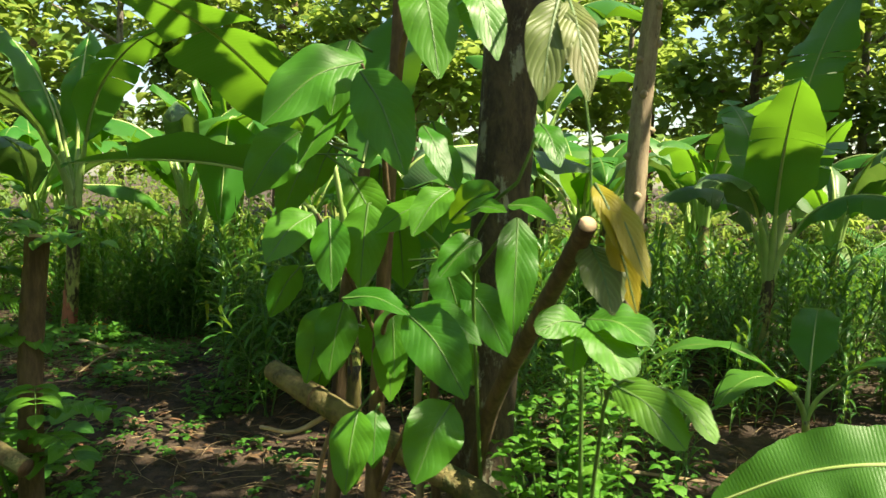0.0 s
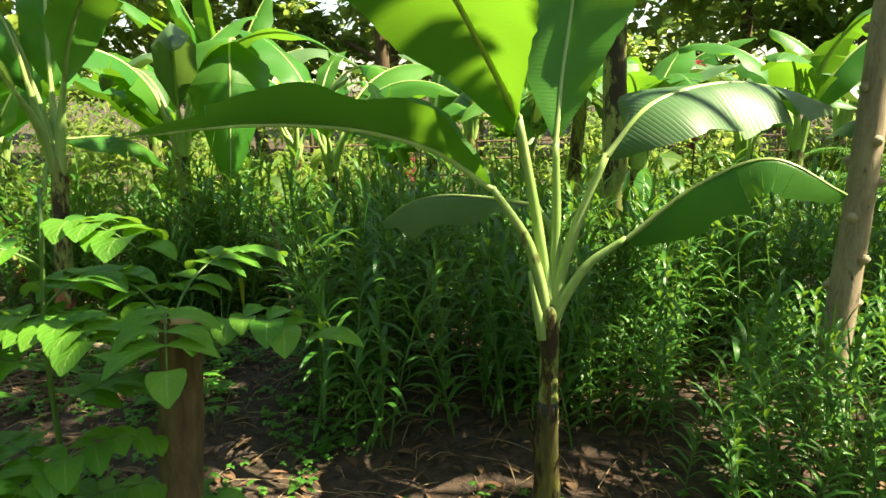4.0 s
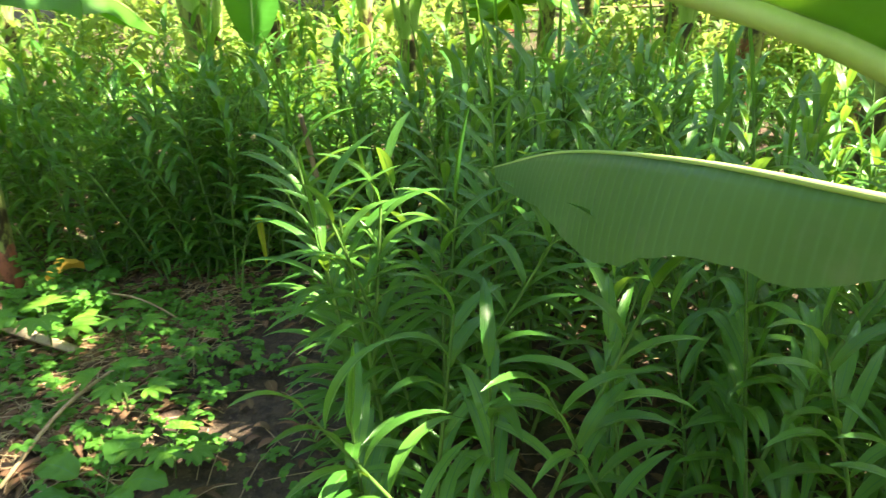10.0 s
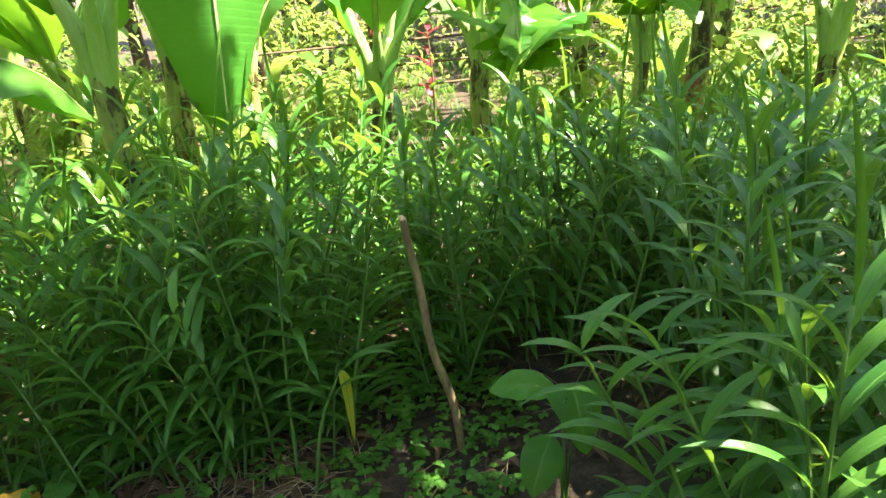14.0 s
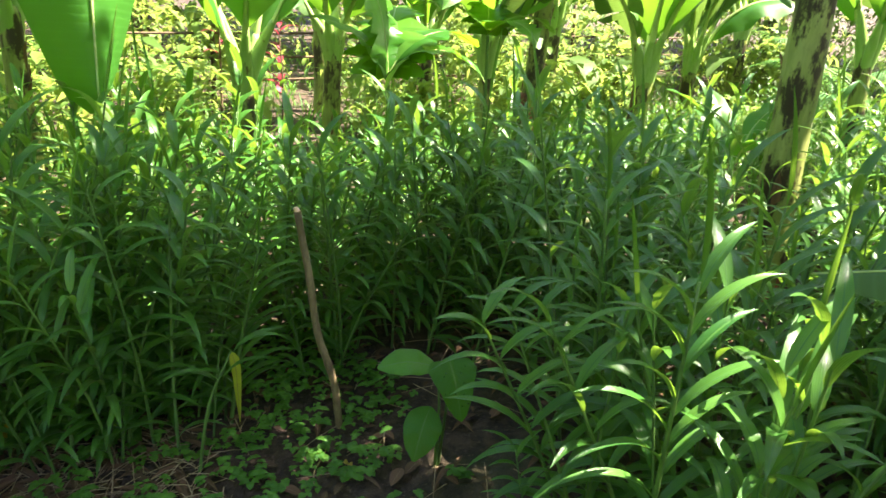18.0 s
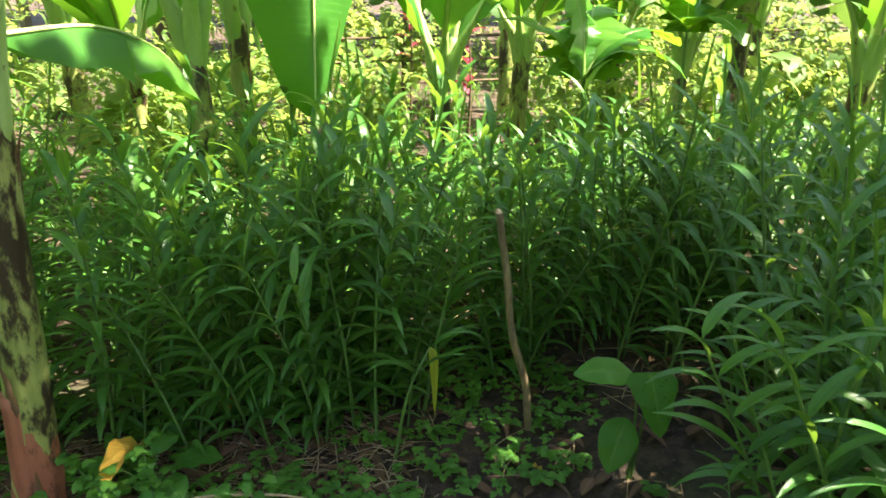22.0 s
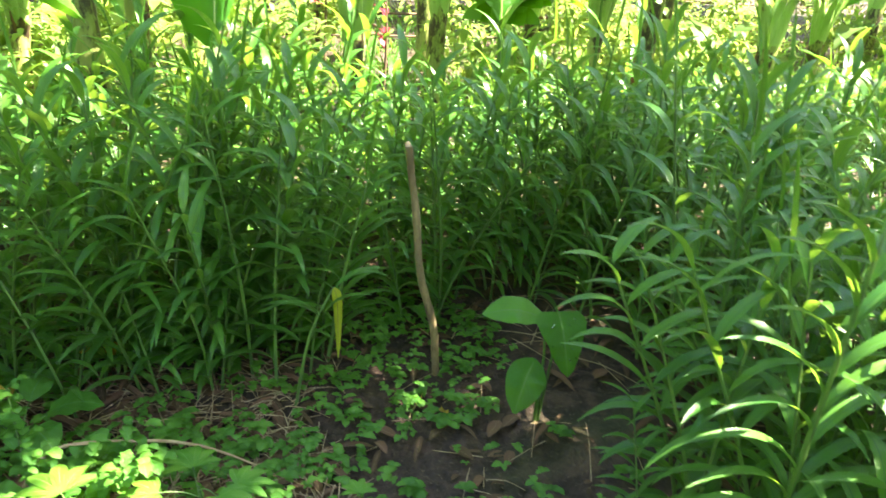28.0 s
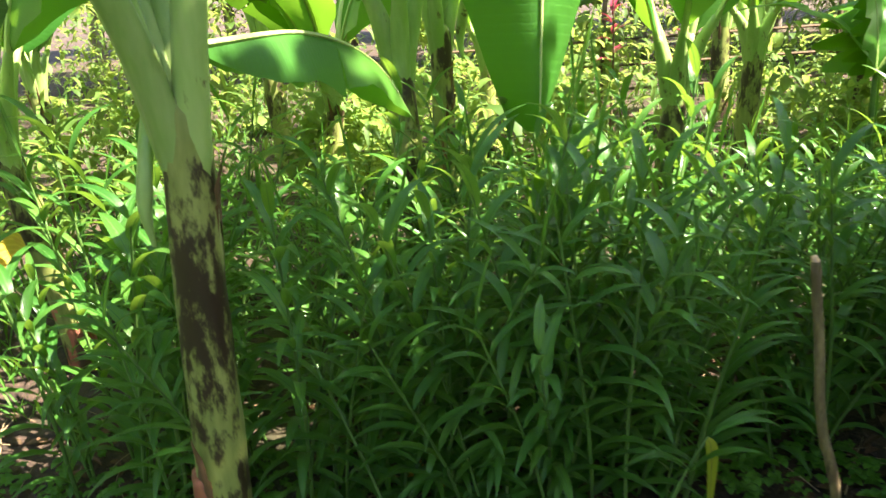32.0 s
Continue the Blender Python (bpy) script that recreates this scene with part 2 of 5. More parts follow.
DEAD = leaf_material("dead_leaf", (0.12, 0.07, 0.035), (0.15, 0.08, 0.03), 0.12, 0.8, veins=7, slant=0.4, rib=(0.26, 0.18, 0.1), vary=0.9)
YELLOW = leaf_material("fallen_yellow_leaf", (0.62, 0.42, 0.06), (0.6, 0.4, 0.05), 0.25, 0.55, veins=10, slant=0.4, rib=(0.6, 0.45, 0.15), dirt=(0.35, 0.2, 0.05))
BARK = surface("mossy_bark", (0.025, 0.019, 0.011), (0.085, 0.065, 0.034), 16, (1, 1, 0.4), 0.9, 1.0, 0.015, spots=(0.22, 0.23, 0.16), spot_scale=13, spot_lo=0.535, spot_hi=0.61)
BARK_PALE = surface("pale_scarred_bark", (0.25, 0.19, 0.12), (0.42, 0.34, 0.22), 14, (1, 1, 0.3), 0.8, 0.7, 0.008, spots=(0.1, 0.075, 0.045), spot_scale=22, spot_lo=0.6, spot_hi=0.66)
BARK_BROWN = surface("brown_bark", (0.065, 0.042, 0.022), (0.17, 0.115, 0.062), 14, (1, 1, 0.25), 0.9, 0.9, 0.012)
LOGWOOD = surface("mossy_log", (0.09, 0.07, 0.03), (0.24, 0.2, 0.075), 14, (1, 1, 1), 0.85, 0.9, 0.012, spots=(0.06, 0.075, 0.022), spot_scale=9, spot_lo=0.5, spot_hi=0.6)
CUTWOOD = surface("cut_wood", (0.5, 0.3, 0.16), (0.62, 0.42, 0.26), 30, None, 0.8, 0.4, 0.004)
TWIG = surface("dry_twig", (0.25, 0.17, 0.09), (0.42, 0.32, 0.18), 16, (1, 1, 0.3), 0.85, 0.5, 0.004)
STAKE = surface("weathered_stake", (0.1, 0.07, 0.035), (0.24, 0.18, 0.09), 16, (1, 1, 0.3), 0.85, 0.6, 0.005, spots=(0.05, 0.045, 0.02), spot_scale=9)
DEW, _nt, _p = nodes_of("dew")
_p.inputs["Transmission Weight"].default_value, _p.inputs["Roughness"].default_value, _p.inputs["IOR"].default_value = 1.0, 0.02, 1.33
FARTRUNK = surface("grey_trunk", (0.16, 0.13, 0.1), (0.3, 0.27, 0.22), 9, (1, 1, 0.3), 0.9, 0.8, 0.01, spots=(0.08, 0.06, 0.045), spot_scale=4)


def soil_material():
    m, nt, p = nodes_of("garden_soil")
    a, b, d = noisy(nt, 1.6, 4), noisy(nt, 14, 6, 0.7), noisy(nt, 70, 4, 0.7)
    c = mixed(nt, band(nt, b, 0.35, 0.68), (0.03, 0.019, 0.012), (0.095, 0.06, 0.038))
    c = mixed(nt, calc(nt, "MULTIPLY", band(nt, d, 0.58, 0.66), 0.7), c, (0.15, 0.105, 0.068))
    c = mixed(nt, calc(nt, "MULTIPLY", band(nt, a, 0.52, 0.7), 0.45), c, (0.05, 0.075, 0.02))
    nt.links.new(c, p.inputs["Base Color"])
    p.inputs["Roughness"].default_value = 0.95
    nt.links.new(bump(nt, calc(nt, "ADD", b, calc(nt, "MULTIPLY", d, 0.5)), 0.9, 0.03), p.inputs["Normal"])
    return m


SOIL = soil_material()

# ---- mesh building ----
RND = np.random.RandomState(7)


class Geo:
    """Vertices, faces and u, v gathered piece by piece."""

    def __init__(self):
        self.v, self.f, self.uv, self.n = [], [], [], 0

    def add(self, v, f, uv):
        self.v.append(np.asarray(v, float)), self.f.append(np.asarray(f, int) + self.n), self.uv.append(np.asarray(uv, float))
        self.n += len(v)
        return self

    def arrays(self):
        return np.concatenate(self.v), np.concatenate(self.f), np.concatenate(self.uv)


def mesh_of(name, geo, material, smooth=True):
    v, f, uv = geo.arrays() if isinstance(geo, Geo) else geo
    me = bpy.data.meshes.new(name)
    me.vertices.add(len(v))
    me.vertices.foreach_set("co", v.ravel())
    me.loops.add(f.size)
    me.loops.foreach_set("vertex_index", f.ravel())
    me.polygons.add(len(f))
    me.polygons.foreach_set("loop_start", np.arange(len(f)) * f.shape[1])
    me.polygons.foreach_set("use_smooth", np.full(len(f), smooth))
    layer = me.uv_layers.new(name="UVMap")
    layer.data.foreach_set("uv", uv[f.ravel()].ravel())
    me.materials.append(material)
    me.update(calc_edges=True)
    me.validate()
    return me


def part(name, geo, material, parent=None, label="", smooth=True):
    ob = new(name, geo if isinstance(geo, bpy.types.Mesh) else mesh_of(name, geo, material, smooth))
    if parent:
        ob.parent = parent
    return tagged(ob, label) if label else ob


def thing(name, place, label, category, group="", kind=""):
    ob = new(name)
    ob.location = place
    return tagged(ob, label, category, group, kind)


def spline(pts, n):
    p = np.asarray(pts, float)
    if len(p) == 2:
        return p[0] + (p[1] - p[0]) * np.linspace(0, 1, n + 1)[:, None]
    p = np.vstack([2 * p[0] - p[1], p, 2 * p[-1] - p[-2]])
    t = np.linspace(0, len(p) - 3 - 1e-9, n + 1)
    i, u = t.astype(int), (t - t.astype(int))[:, None]
    a, b, c, d = p[i], p[i + 1], p[i + 2], p[i + 3]
    return 0.5 * (2 * b + (c - a) * u + (2 * a - 5 * b + 4 * c - d) * u * u + (3 * b - a - 3 * c + d) * u ** 3)


def unit(a):
    return a / np.maximum(np.linalg.norm(a, axis=-1, keepdims=True), 1e-9)


def grid_faces(r, c):
    i = np.arange((r - 1) * c).reshape(r - 1, c)[:, : c - 1].ravel()
    return np.stack([i, i + 1, i + c + 1, i + c], 1)


def tube(pts, radii, n=None, k=8, rough=0.0, rs=None, cap=True, flat=1.0):
    """A round stem along a curve; rough shifts its skin."""
    n = n or max(2, 3 * (len(pts) - 1))
    p = spline(pts, n)
    r = np.interp(np.linspace(0, 1, n + 1), np.linspace(0, 1, len(radii)), radii)
    t = unit(np.gradient(p, axis=0))
    ref = np.array([0.31, 0.94, 0.05]) if abs(t[:, 2]).mean() > 0.6 else np.array([0.0, 0.0, 1.0])
    s = unit(np.cross(t, ref))
    b = np.cross(s, t)
    a = np.linspace(0, 2 * np.pi, k + 1)
    rr = r[:, None] * np.ones(k + 1)
    if rough:
        j = (rs or RND).uniform(-rough, rough, (n + 1, k))
        rr = rr * (1 + np.hstack([j, j[:, :1]]))
    v = p[:, None] + rr[..., None] * (np.cos(a)[None, :, None] * s[:, None] + flat * np.sin(a)[None, :, None] * b[:, None])
    L = np.concatenate([[0], np.cumsum(np.linalg.norm(np.diff(p, axis=0), axis=1))])
    uv = np.stack(np.broadcast_arrays(np.linspace(0, 1, k + 1)[None, :], L[:, None]), -1)
    v, f, uv = v.reshape(-1, 3), grid_faces(n + 1, k + 1), uv.reshape(-1, 2)
    if cap and k % 2 == 0:
        m = len(v)
        v = np.vstack([v, p[-1] + t[-1] * r[-1] * 0.12])
        uv = np.vstack([uv, [0.5, L[-1]]])
        o = n * (k + 1)
        ring = np.array([[o + q, o + q + 1, o + q + 2, m] for q in range(0, k, 2)])
        f = np.vstack([f, ring])
    return v, f, uv


SHAPES = {
    "lance": lambda s: np.sin(np.pi * np.clip(s, 0, 1) ** 0.75) ** 0.8,
    "taper": lambda s: np.clip(s * 1.8, 0, 1) ** 0.9 * np.clip((1 - s) * 2.6, 0, 1) ** 0.62,
    "banana": lambda s: np.clip(s * 4.0, 0, 1) ** 0.8 * np.clip((1 - s) * 2.6, 0, 1) ** 0.62,
    "ovate": lambda s: np.clip(np.sin(np.pi * np.clip(s * 0.97 + 0.01, 0, 1) ** 0.9), 0, 1) ** 0.72 * np.where(s > 0.88, 0.55 + (1 - s) * 3.75, 1),
    "heart": lambda s: np.clip((1 - s) * 1.25, 0, 1) ** 0.6 * np.clip(0.75 + s * 1.4, 0, 1),
    "round": lambda s: np.sqrt(np.clip(1 - (2 * s - 1) ** 2, 0, 1)),
}


def blade(pts, hw, shape="lance", n=8, m=1, fold=(20, 20), bow=0.0, up=(0, 0, 1), wave=0.0, tears=(), rs=None, freq=3.0, ragged=0.0, lobes=0):
    """A leaf's blade along a curve: fold lifts (plus) or drops (minus) its two halves, in degrees; bow bends them on outwards; tears split it at those parts of its length."""
    rs = rs or RND
    p = spline(pts, n)
    t = unit(np.gradient(p, axis=0))
    side = unit(np.cross(t, np.asarray(up, float)))
    nrm = np.cross(side, t)
    s = np.linspace(0, 1, n + 1)
    w = hw * SHAPES[shape](s)
    if lobes:
        w = w * (1 - 0.5 * ((s * lobes) % 1) ** 1.4 * np.clip((1 - s) * 6, 0, 1)) if lobes > 4 else w * (0.62 + 0.38 * np.abs(np.sin(np.pi * (s * lobes + 0.1))))
    if ragged:
        w = w * (1 + rs.uniform(-ragged, 0.3 * ragged, n + 1))
    c = np.linspace(-1, 1, 2 * m + 1)
    a0 = np.where(c < 0, radians(fold[0]), radians(fold[1]))
    ph = rs.uniform(0, 6.28, 2)
    cuts = sorted(int(round(x * n)) for x in tears)
    ang = a0[None, :] + radians(bow) * np.abs(c)[None, :] * 0.5
    wv = wave * np.abs(c)[None, :] * np.sin(s[:, None] * 6.283 * freq + np.where(c < 0, ph[0], ph[1])[None, :]) * np.sin(np.pi * s)[:, None]
    x = w[:, None] * c[None, :] * np.cos(ang)
    z = w[:, None] * np.abs(c)[None, :] * np.sin(ang) + wv
    v = p[:, None] + side[:, None] * x[..., None] + nrm[:, None] * z[..., None]
    uv = np.stack(np.broadcast_arrays(0.5 + 0.5 * c[None, :], s[:, None]), -1)
    if not cuts:
        return v.reshape(-1, 3), grid_faces(n + 1, len(c)), uv.reshape(-1, 2)
    g, lo = Geo(), 0
    for hi in [*cuts, n]:
        if hi - lo < 1:
            continue
        q, qu = v[lo : hi + 1].copy(), uv[lo : hi + 1]
        drop = rs.uniform(-0.35, 0.1) * np.abs(c) ** 1.5 * hw
        pull = rs.uniform(0.04, 0.14) * np.abs(c) ** 1.3
        q = q + nrm[lo : hi + 1, None] * drop[None, :, None]
        q[0] += (q[1] - q[0]) * pull[:, None] * (lo > 0)
        q[-1] += (q[-2] - q[-1]) * pull[:, None] * (hi < n)
        g.add(q.reshape(-1, 3), grid_faces(hi - lo + 1, len(c)), qu.reshape(-1, 2))
        lo = hi
    return g.arrays()


def turned(arr, az, at=(0, 0, 0), scale=1.0):
    v, f, uv = arr
    c, s = math.cos(az), math.sin(az)
    return v @ np.array([[c, s, 0], [-s, c, 0], [0, 0, 1]]) * scale + np.asarray(at, float), f, uv


def arc(L, e0, e1, n=5, power=1.0):
    """Points of an arching rib of length L that starts at e0 degrees above level and ends at e1, along +x."""
    e = np.radians(e0 + (e1 - e0) * np.linspace(0, 1, n) ** power)
    st = np.stack([np.cos(e), 0 * e, np.sin(e)], 1) * L / n
    return np.vstack([[0, 0, 0], np.cumsum(st, axis=0)])


# ---- ground ----


def ground_z(x, y):
    z = -0.1 + 0.12 * np.exp(-((x + 2.95) ** 2 / 0.5 + (y - 5.0) ** 2 / 0.5)) + 0.1 * np.exp(-((x - 1.2) ** 2 + (y - 6.5) ** 2) / 6)
    z = z + 0.03 * np.sin(2.1 * x + 0.7) * np.sin(1.7 * y + 1.1) + 0.015 * np.sin(5.3 * x + 2 * y) * np.sin(4.1 * y - x)
    return z


def build_ground():
    a = np.concatenate([[-600, -250, -120, -60, -35, -22, -15], np.arange(-11, -6, 0.5), np.arange(-6, 6, 0.08), np.arange(6, 11, 0.5), [15, 22, 35, 60, 120, 250, 600]])
    X, Y = np.meshgrid(a, a + 4, indexing="ij")
    near = np.exp(-((X ** 2 + (Y - 4) ** 2) / 120))
    Z = np.where(near > 0.02, ground_z(X, Y) * near - 0.1 * (1 - near), -0.1)
    Z = Z + RND.uniform(-0.012, 0.012, Z.shape) * near
    v = np.stack([X, Y, Z], -1).reshape(-1, 3)
    f = grid_faces(len(a), len(a))[:, ::-1]
    ob = new("ground", mesh_of("ground", (v, f, v[:, :2].copy()), SOIL))
    return tagged(ob, "dark brown garden soil with leaf litter and moss", "ground", kind="structure")


build_ground()

# ---- banana plants ----


def banana_leaf(root, petiole, rib, hw, fold=(-25, -25), bow=-20, material=None, tears=(), seed=0, wave=0.03, up=(0, 0, 1), pr=(0.03, 0.017), label="", m=5, n=36, freq=3.0, shape="banana"):
    """One leaf: its stalk, and the blade with the midrib under it."""
    rs = np.random.RandomState(seed)
    st = part("petiole", Geo().add(*tube([np.asarray(petiole[0]) - (0, 0, pr[0] * 6), *petiole], [pr[0] * 0.25, pr[0] * 1.0, pr[0] * 0.92, pr[1]], 18, 10, flat=0.8)), BANANA_PETIOLE, root)
    bl = part("leaf", Geo().add(*blade(rib, hw, shape, n, m, fold, bow, up, wave, tears, rs, freq, ragged=0.05)), material or BANANA, root, label)
    g = Geo().add(*tube([np.asarray(q) - (0, 0, pr[1] * 0.5) for q in rib], [pr[1], pr[1] * 0.75, pr[1] * 0.5, 0.003], 24, 6))
    part("midrib", g, BANANA_RIB, bl)
    return bl


def pseudostem(root, pts, radii, material, seed=0, dry=3):
    """The stem of wrapped sheaths, with dry ends peeling off."""
    rs = np.random.RandomState(seed)
    d = unit(np.asarray(pts[-1], float) - np.asarray(pts[-2], float))
    part("pseudostem", Geo().add(*tube([*pts, np.asarray(pts[-1]) + d * radii[-1] * 1.2], [*radii, radii[-1] * 0.15], 34, 14, 0.03, rs)), material, root)
    p = spline(pts, 40)
    for i in range(dry):
        k = int(rs.uniform(3, 34))
        a = rs.uniform(0, 6.28)
        r = np.interp(k / 40, np.linspace(0, 1, len(radii)), radii)
        o = p[k] + np.array([math.cos(a), math.sin(a), 0]) * r * 0.97
        out = np.array([math.cos(a), math.sin(a), 0])
        L = rs.uniform(0.12, 0.3)
        q = [o, o + out * 0.012 + (0, 0, L * 0.4), o + out * rs.uniform(0.015, 0.05) + (0, 0, L)]
        part("dry_sheath", Geo().add(*blade(q, r * rs.uniform(0.18, 0.42), "lance", 8, 2, (-35, -35), 0, out, 0.006, rs=rs)), BANANA_DRY, root)


def banana_plant(at, height, r, leaves, label, lean=(0, 0), seed=0, material=None, red=0.0, group="banana plants", lod=1):
    """leaves: (azimuth, start elevation, end elevation, petiole length, blade length, half width, kind)."""
    rs = np.random.RandomState(seed + 100)
    root = thing("banana_plant", at, label, "banana plant", group)
    top = np.array([lean[0], lean[1], height])
    stem = [(0, 0, -0.05), top * 0.35 + (0.01, 0, 0), top * 0.7, top]
    pseudostem(root, stem, [r * 1.15, r, r * 0.9, r * 0.82], material or BANANA_STEM, seed, 6 if lod else 2)
    if red:
        part("base_sheath", Geo().add(*tube([(0, 0, -0.05), top * red * 0.5 + (0.01, 0, 0), top * red], [r * 1.25, r * 1.1, r * 0.98], 10, 14, 0.03, rs)), BANANA_RED, root, "reddish base sheath")
    for i, (az, e0, e1, pl, bl, hw, kind) in enumerate(leaves):
        a = radians(az)
        d = np.array([math.cos(a), math.sin(a), 0])
        pet = arc(pl, 82, e0, 3)
        pet = pet[:, :1] * d + pet[:, 2:] * np.array([0, 0, 1]) + top * 0.9 + d * r * 0.3
        rib = arc(bl, e0, e1, 7)
        rib = rib[:, :1] * d + rib[:, 2:] * np.array([0, 0, 1]) + pet[-1]
        tears = tuple(sorted(rs.uniform(0.15, 0.95, rs.randint(0, 7))))
        f = rs.uniform(-35, 12)
        banana_leaf(root, pet, rib, hw, (f, f + rs.uniform(-15, 15)), rs.uniform(-30, -5), BANANA_DULL if kind == "d" else BANANA, tears, seed * 31 + i, 0.03, pr=(r * 0.62, r * 0.28), m=3 if lod else 2, n=30 if lod else 18)
    return root


def young_banana():
    """The banana plant that the walk passes first, leaf by leaf."""
    B = np.array((-0.415, 3.435, -0.12))
    root = thing("banana_plant", B, "young banana plant with six broad leaves above dark ginger", "banana plant", "banana plants")
    P = lambda *q: [np.asarray(x) - B for x in q]
    pseudostem(root, P((-0.415, 3.435, -0.18), (-0.42, 3.43, 0.2), (-0.416, 3.433, 0.5), (-0.416, 3.433, 0.78)), [0.056, 0.04, 0.036, 0.036], BANANA_STEM, 5, 6)
    part("base_sheath", Geo().add(*tube(P((-0.415, 3.435, -0.18), (-0.418, 3.432, 0.12), (-0.418, 3.432, 0.42)), [0.066, 0.05, 0.041], 10, 14, 0.06)), BANANA_DARK, root, "dark blotched base sheath")
    banana_leaf(root, P((-0.432, 3.43, 0.78), (-0.505, 3.42, 1.05), (-0.645, 3.4, 1.27)), P((-0.645, 3.4, 1.27), (-0.86, 3.46, 1.41), (-1.16, 3.55, 1.485), (-1.55, 3.5, 1.505), (-1.95, 3.37, 1.47)), 0.165, (48, 42), 14, BANANA, (0.8,), 11, 0.02, pr=(0.023, 0.013))
    banana_leaf(root, P((-0.41, 3.45, 0.76), (-0.36, 3.56, 1.0), (-0.44, 3.62, 1.18)), P((-0.44, 3.62, 1.17), (-0.62, 3.72, 1.19), (-0.79, 3.97, 1.165), (-0.92, 4.34, 1.07), (-1.04, 4.78, 0.9)), 0.185, (-62, -52), -14, BANANA_DULL, (), 12, 0.02, shape="taper", pr=(0.026, 0.008), label="dusty grey-green drooping leaf")
    banana_leaf(root, P((-0.42, 3.437, 0.84), (-0.46, 3.46, 1.1), (-0.54, 3.46, 1.52)), P((-0.54, 3.46, 1.52), (-0.69, 3.25, 1.73), (-0.84, 3.02, 1.92), (-1.02, 2.74, 2.08), (-1.25, 2.4, 2.16)), 0.34, (8, 4), -12, BANANA, (0.7,), 13, 0.02, shape="taper", pr=(0.023, 0.014))
    banana_leaf(root, P((-0.408, 3.44, 0.84), (-0.395, 3.45, 1.1), (-0.4, 3.46, 1.42)), P((-0.4, 3.46, 1.42), (-0.34, 3.58, 1.75), (-0.24, 3.72, 2.15), (-0.08, 3.85, 2.5)), 0.3, (24, 20), -20, BANANA, (), 14, 0.02, shape="taper", pr=(0.021, 0.012))
    banana_leaf(root, P((-0.398, 3.43, 0.8), (-0.35, 3.43, 1.04), (-0.22, 3.42, 1.38)), P((-0.22, 3.42, 1.38), (-0.05, 3.44, 1.56), (0.28, 3.6, 1.63), (0.6, 3.72, 1.6), (0.9, 3.84, 1.52)), 0.21, (14, -24), -18, BANANA_DULL, (0.45, 0.7, 0.78), 15, 0.03, pr=(0.023, 0.013))
    banana_leaf(root, P((-0.398, 3.42, 0.76), (-0.3, 3.39, 0.96), (-0.16, 3.35, 1.08)), P((-0.16, 3.35, 1.08), (0.05, 3.26, 1.28), (0.26, 3.16, 1.38), (0.5, 3.1, 1.26)), 0.12, (-30, -62), -16, BANANA, (0.5, 0.56, 0.62, 0.7, 0.78), 16, 0.02, pr=(0.02, 0.011))
    part("old_petiole", Geo().add(*tube(P((-0.44, 3.42, 0.68), (-0.47, 3.42, 0.8), (-0.5, 3.42, 0.95)), [0.026, 0.016, 0.008], 8, 8, flat=0.6)), BANANA_PETIOLE, root, "yellow-green cut leaf stalk")
    return root


young_banana()
B2 = banana_plant((-3.28, 5.87, -0.06), 1.25, 0.06, [(140, 70, -10, 0.6, 1.4, 0.24, "g"), (-25, 74, 12, 0.65, 1.4, 0.25, "g"), (230, 62, -30, 0.6, 1.5, 0.22, "d"), (185, 80, 40, 0.65, 1.3, 0.22, "g"), (100, 82, 55, 0.6, 1.2, 0.22, "g")],
             "banana plant with blotched stem and reddish base", (0.1, 0.02), 2, red=0.36)
banana_leaf(B2, [(0.0, 0.0, 1.1), (0.03, 0.08, 1.3), (0.1, 0.15, 1.38)], [(0.1, 0.15, 1.38), (0.28, 0.54, 1.37), (0.43, 0.81, 1.26), (0.53, 1.06, 1.04)], 0.14, (-40, -58), -14, BANANA, (0.45,), 61, 0.02, pr=(0.017, 0.011))
banana_plant((-2.62, 8.6, -0.1), 1.25, 0.07, [(-92 + 180, 70, 0, 0.5, 1.3, 0.22, "g"), (215, 84, 60, 0.42, 1.2, 0.2, "g"), (250, 86, 70, 0.5, 1.2, 0.16, "g"), (160, 68, -45, 0.5, 1.5, 0.2, "d"), (20, 66, -30, 0.45, 1.6, 0.22, "d"), (40, 80, 50, 0.5, 1.3, 0.22, "g"), (205, 75, 30, 0.4, 1.4, 0.24, "g")],
             "banana plant with sunlit pale stalks among ginger", (0.03, -0.05), 3)


def hanging_leaf():
    root = thing("banana_leaf", (-2.43, 8.3, 1.1), "broad banana leaf bent down into the sun", "banana leaf")
    banana_leaf(root, [(-0.05, 0.2, 0.1), (0.06, -0.2, 0.6), (0.13, -0.62, 0.92)], [(0.13, -0.62, 0.98), (0.15, -0.95, 0.92), (0.16, -1.15, 0.5), (0.13, -1.25, -0.22)], 0.36, (-4, -8), -14, BANANA, (0.6,), 44, 0.015, up=(0.3, -1, 0.5), pr=(0.03, 0.016))
    return root


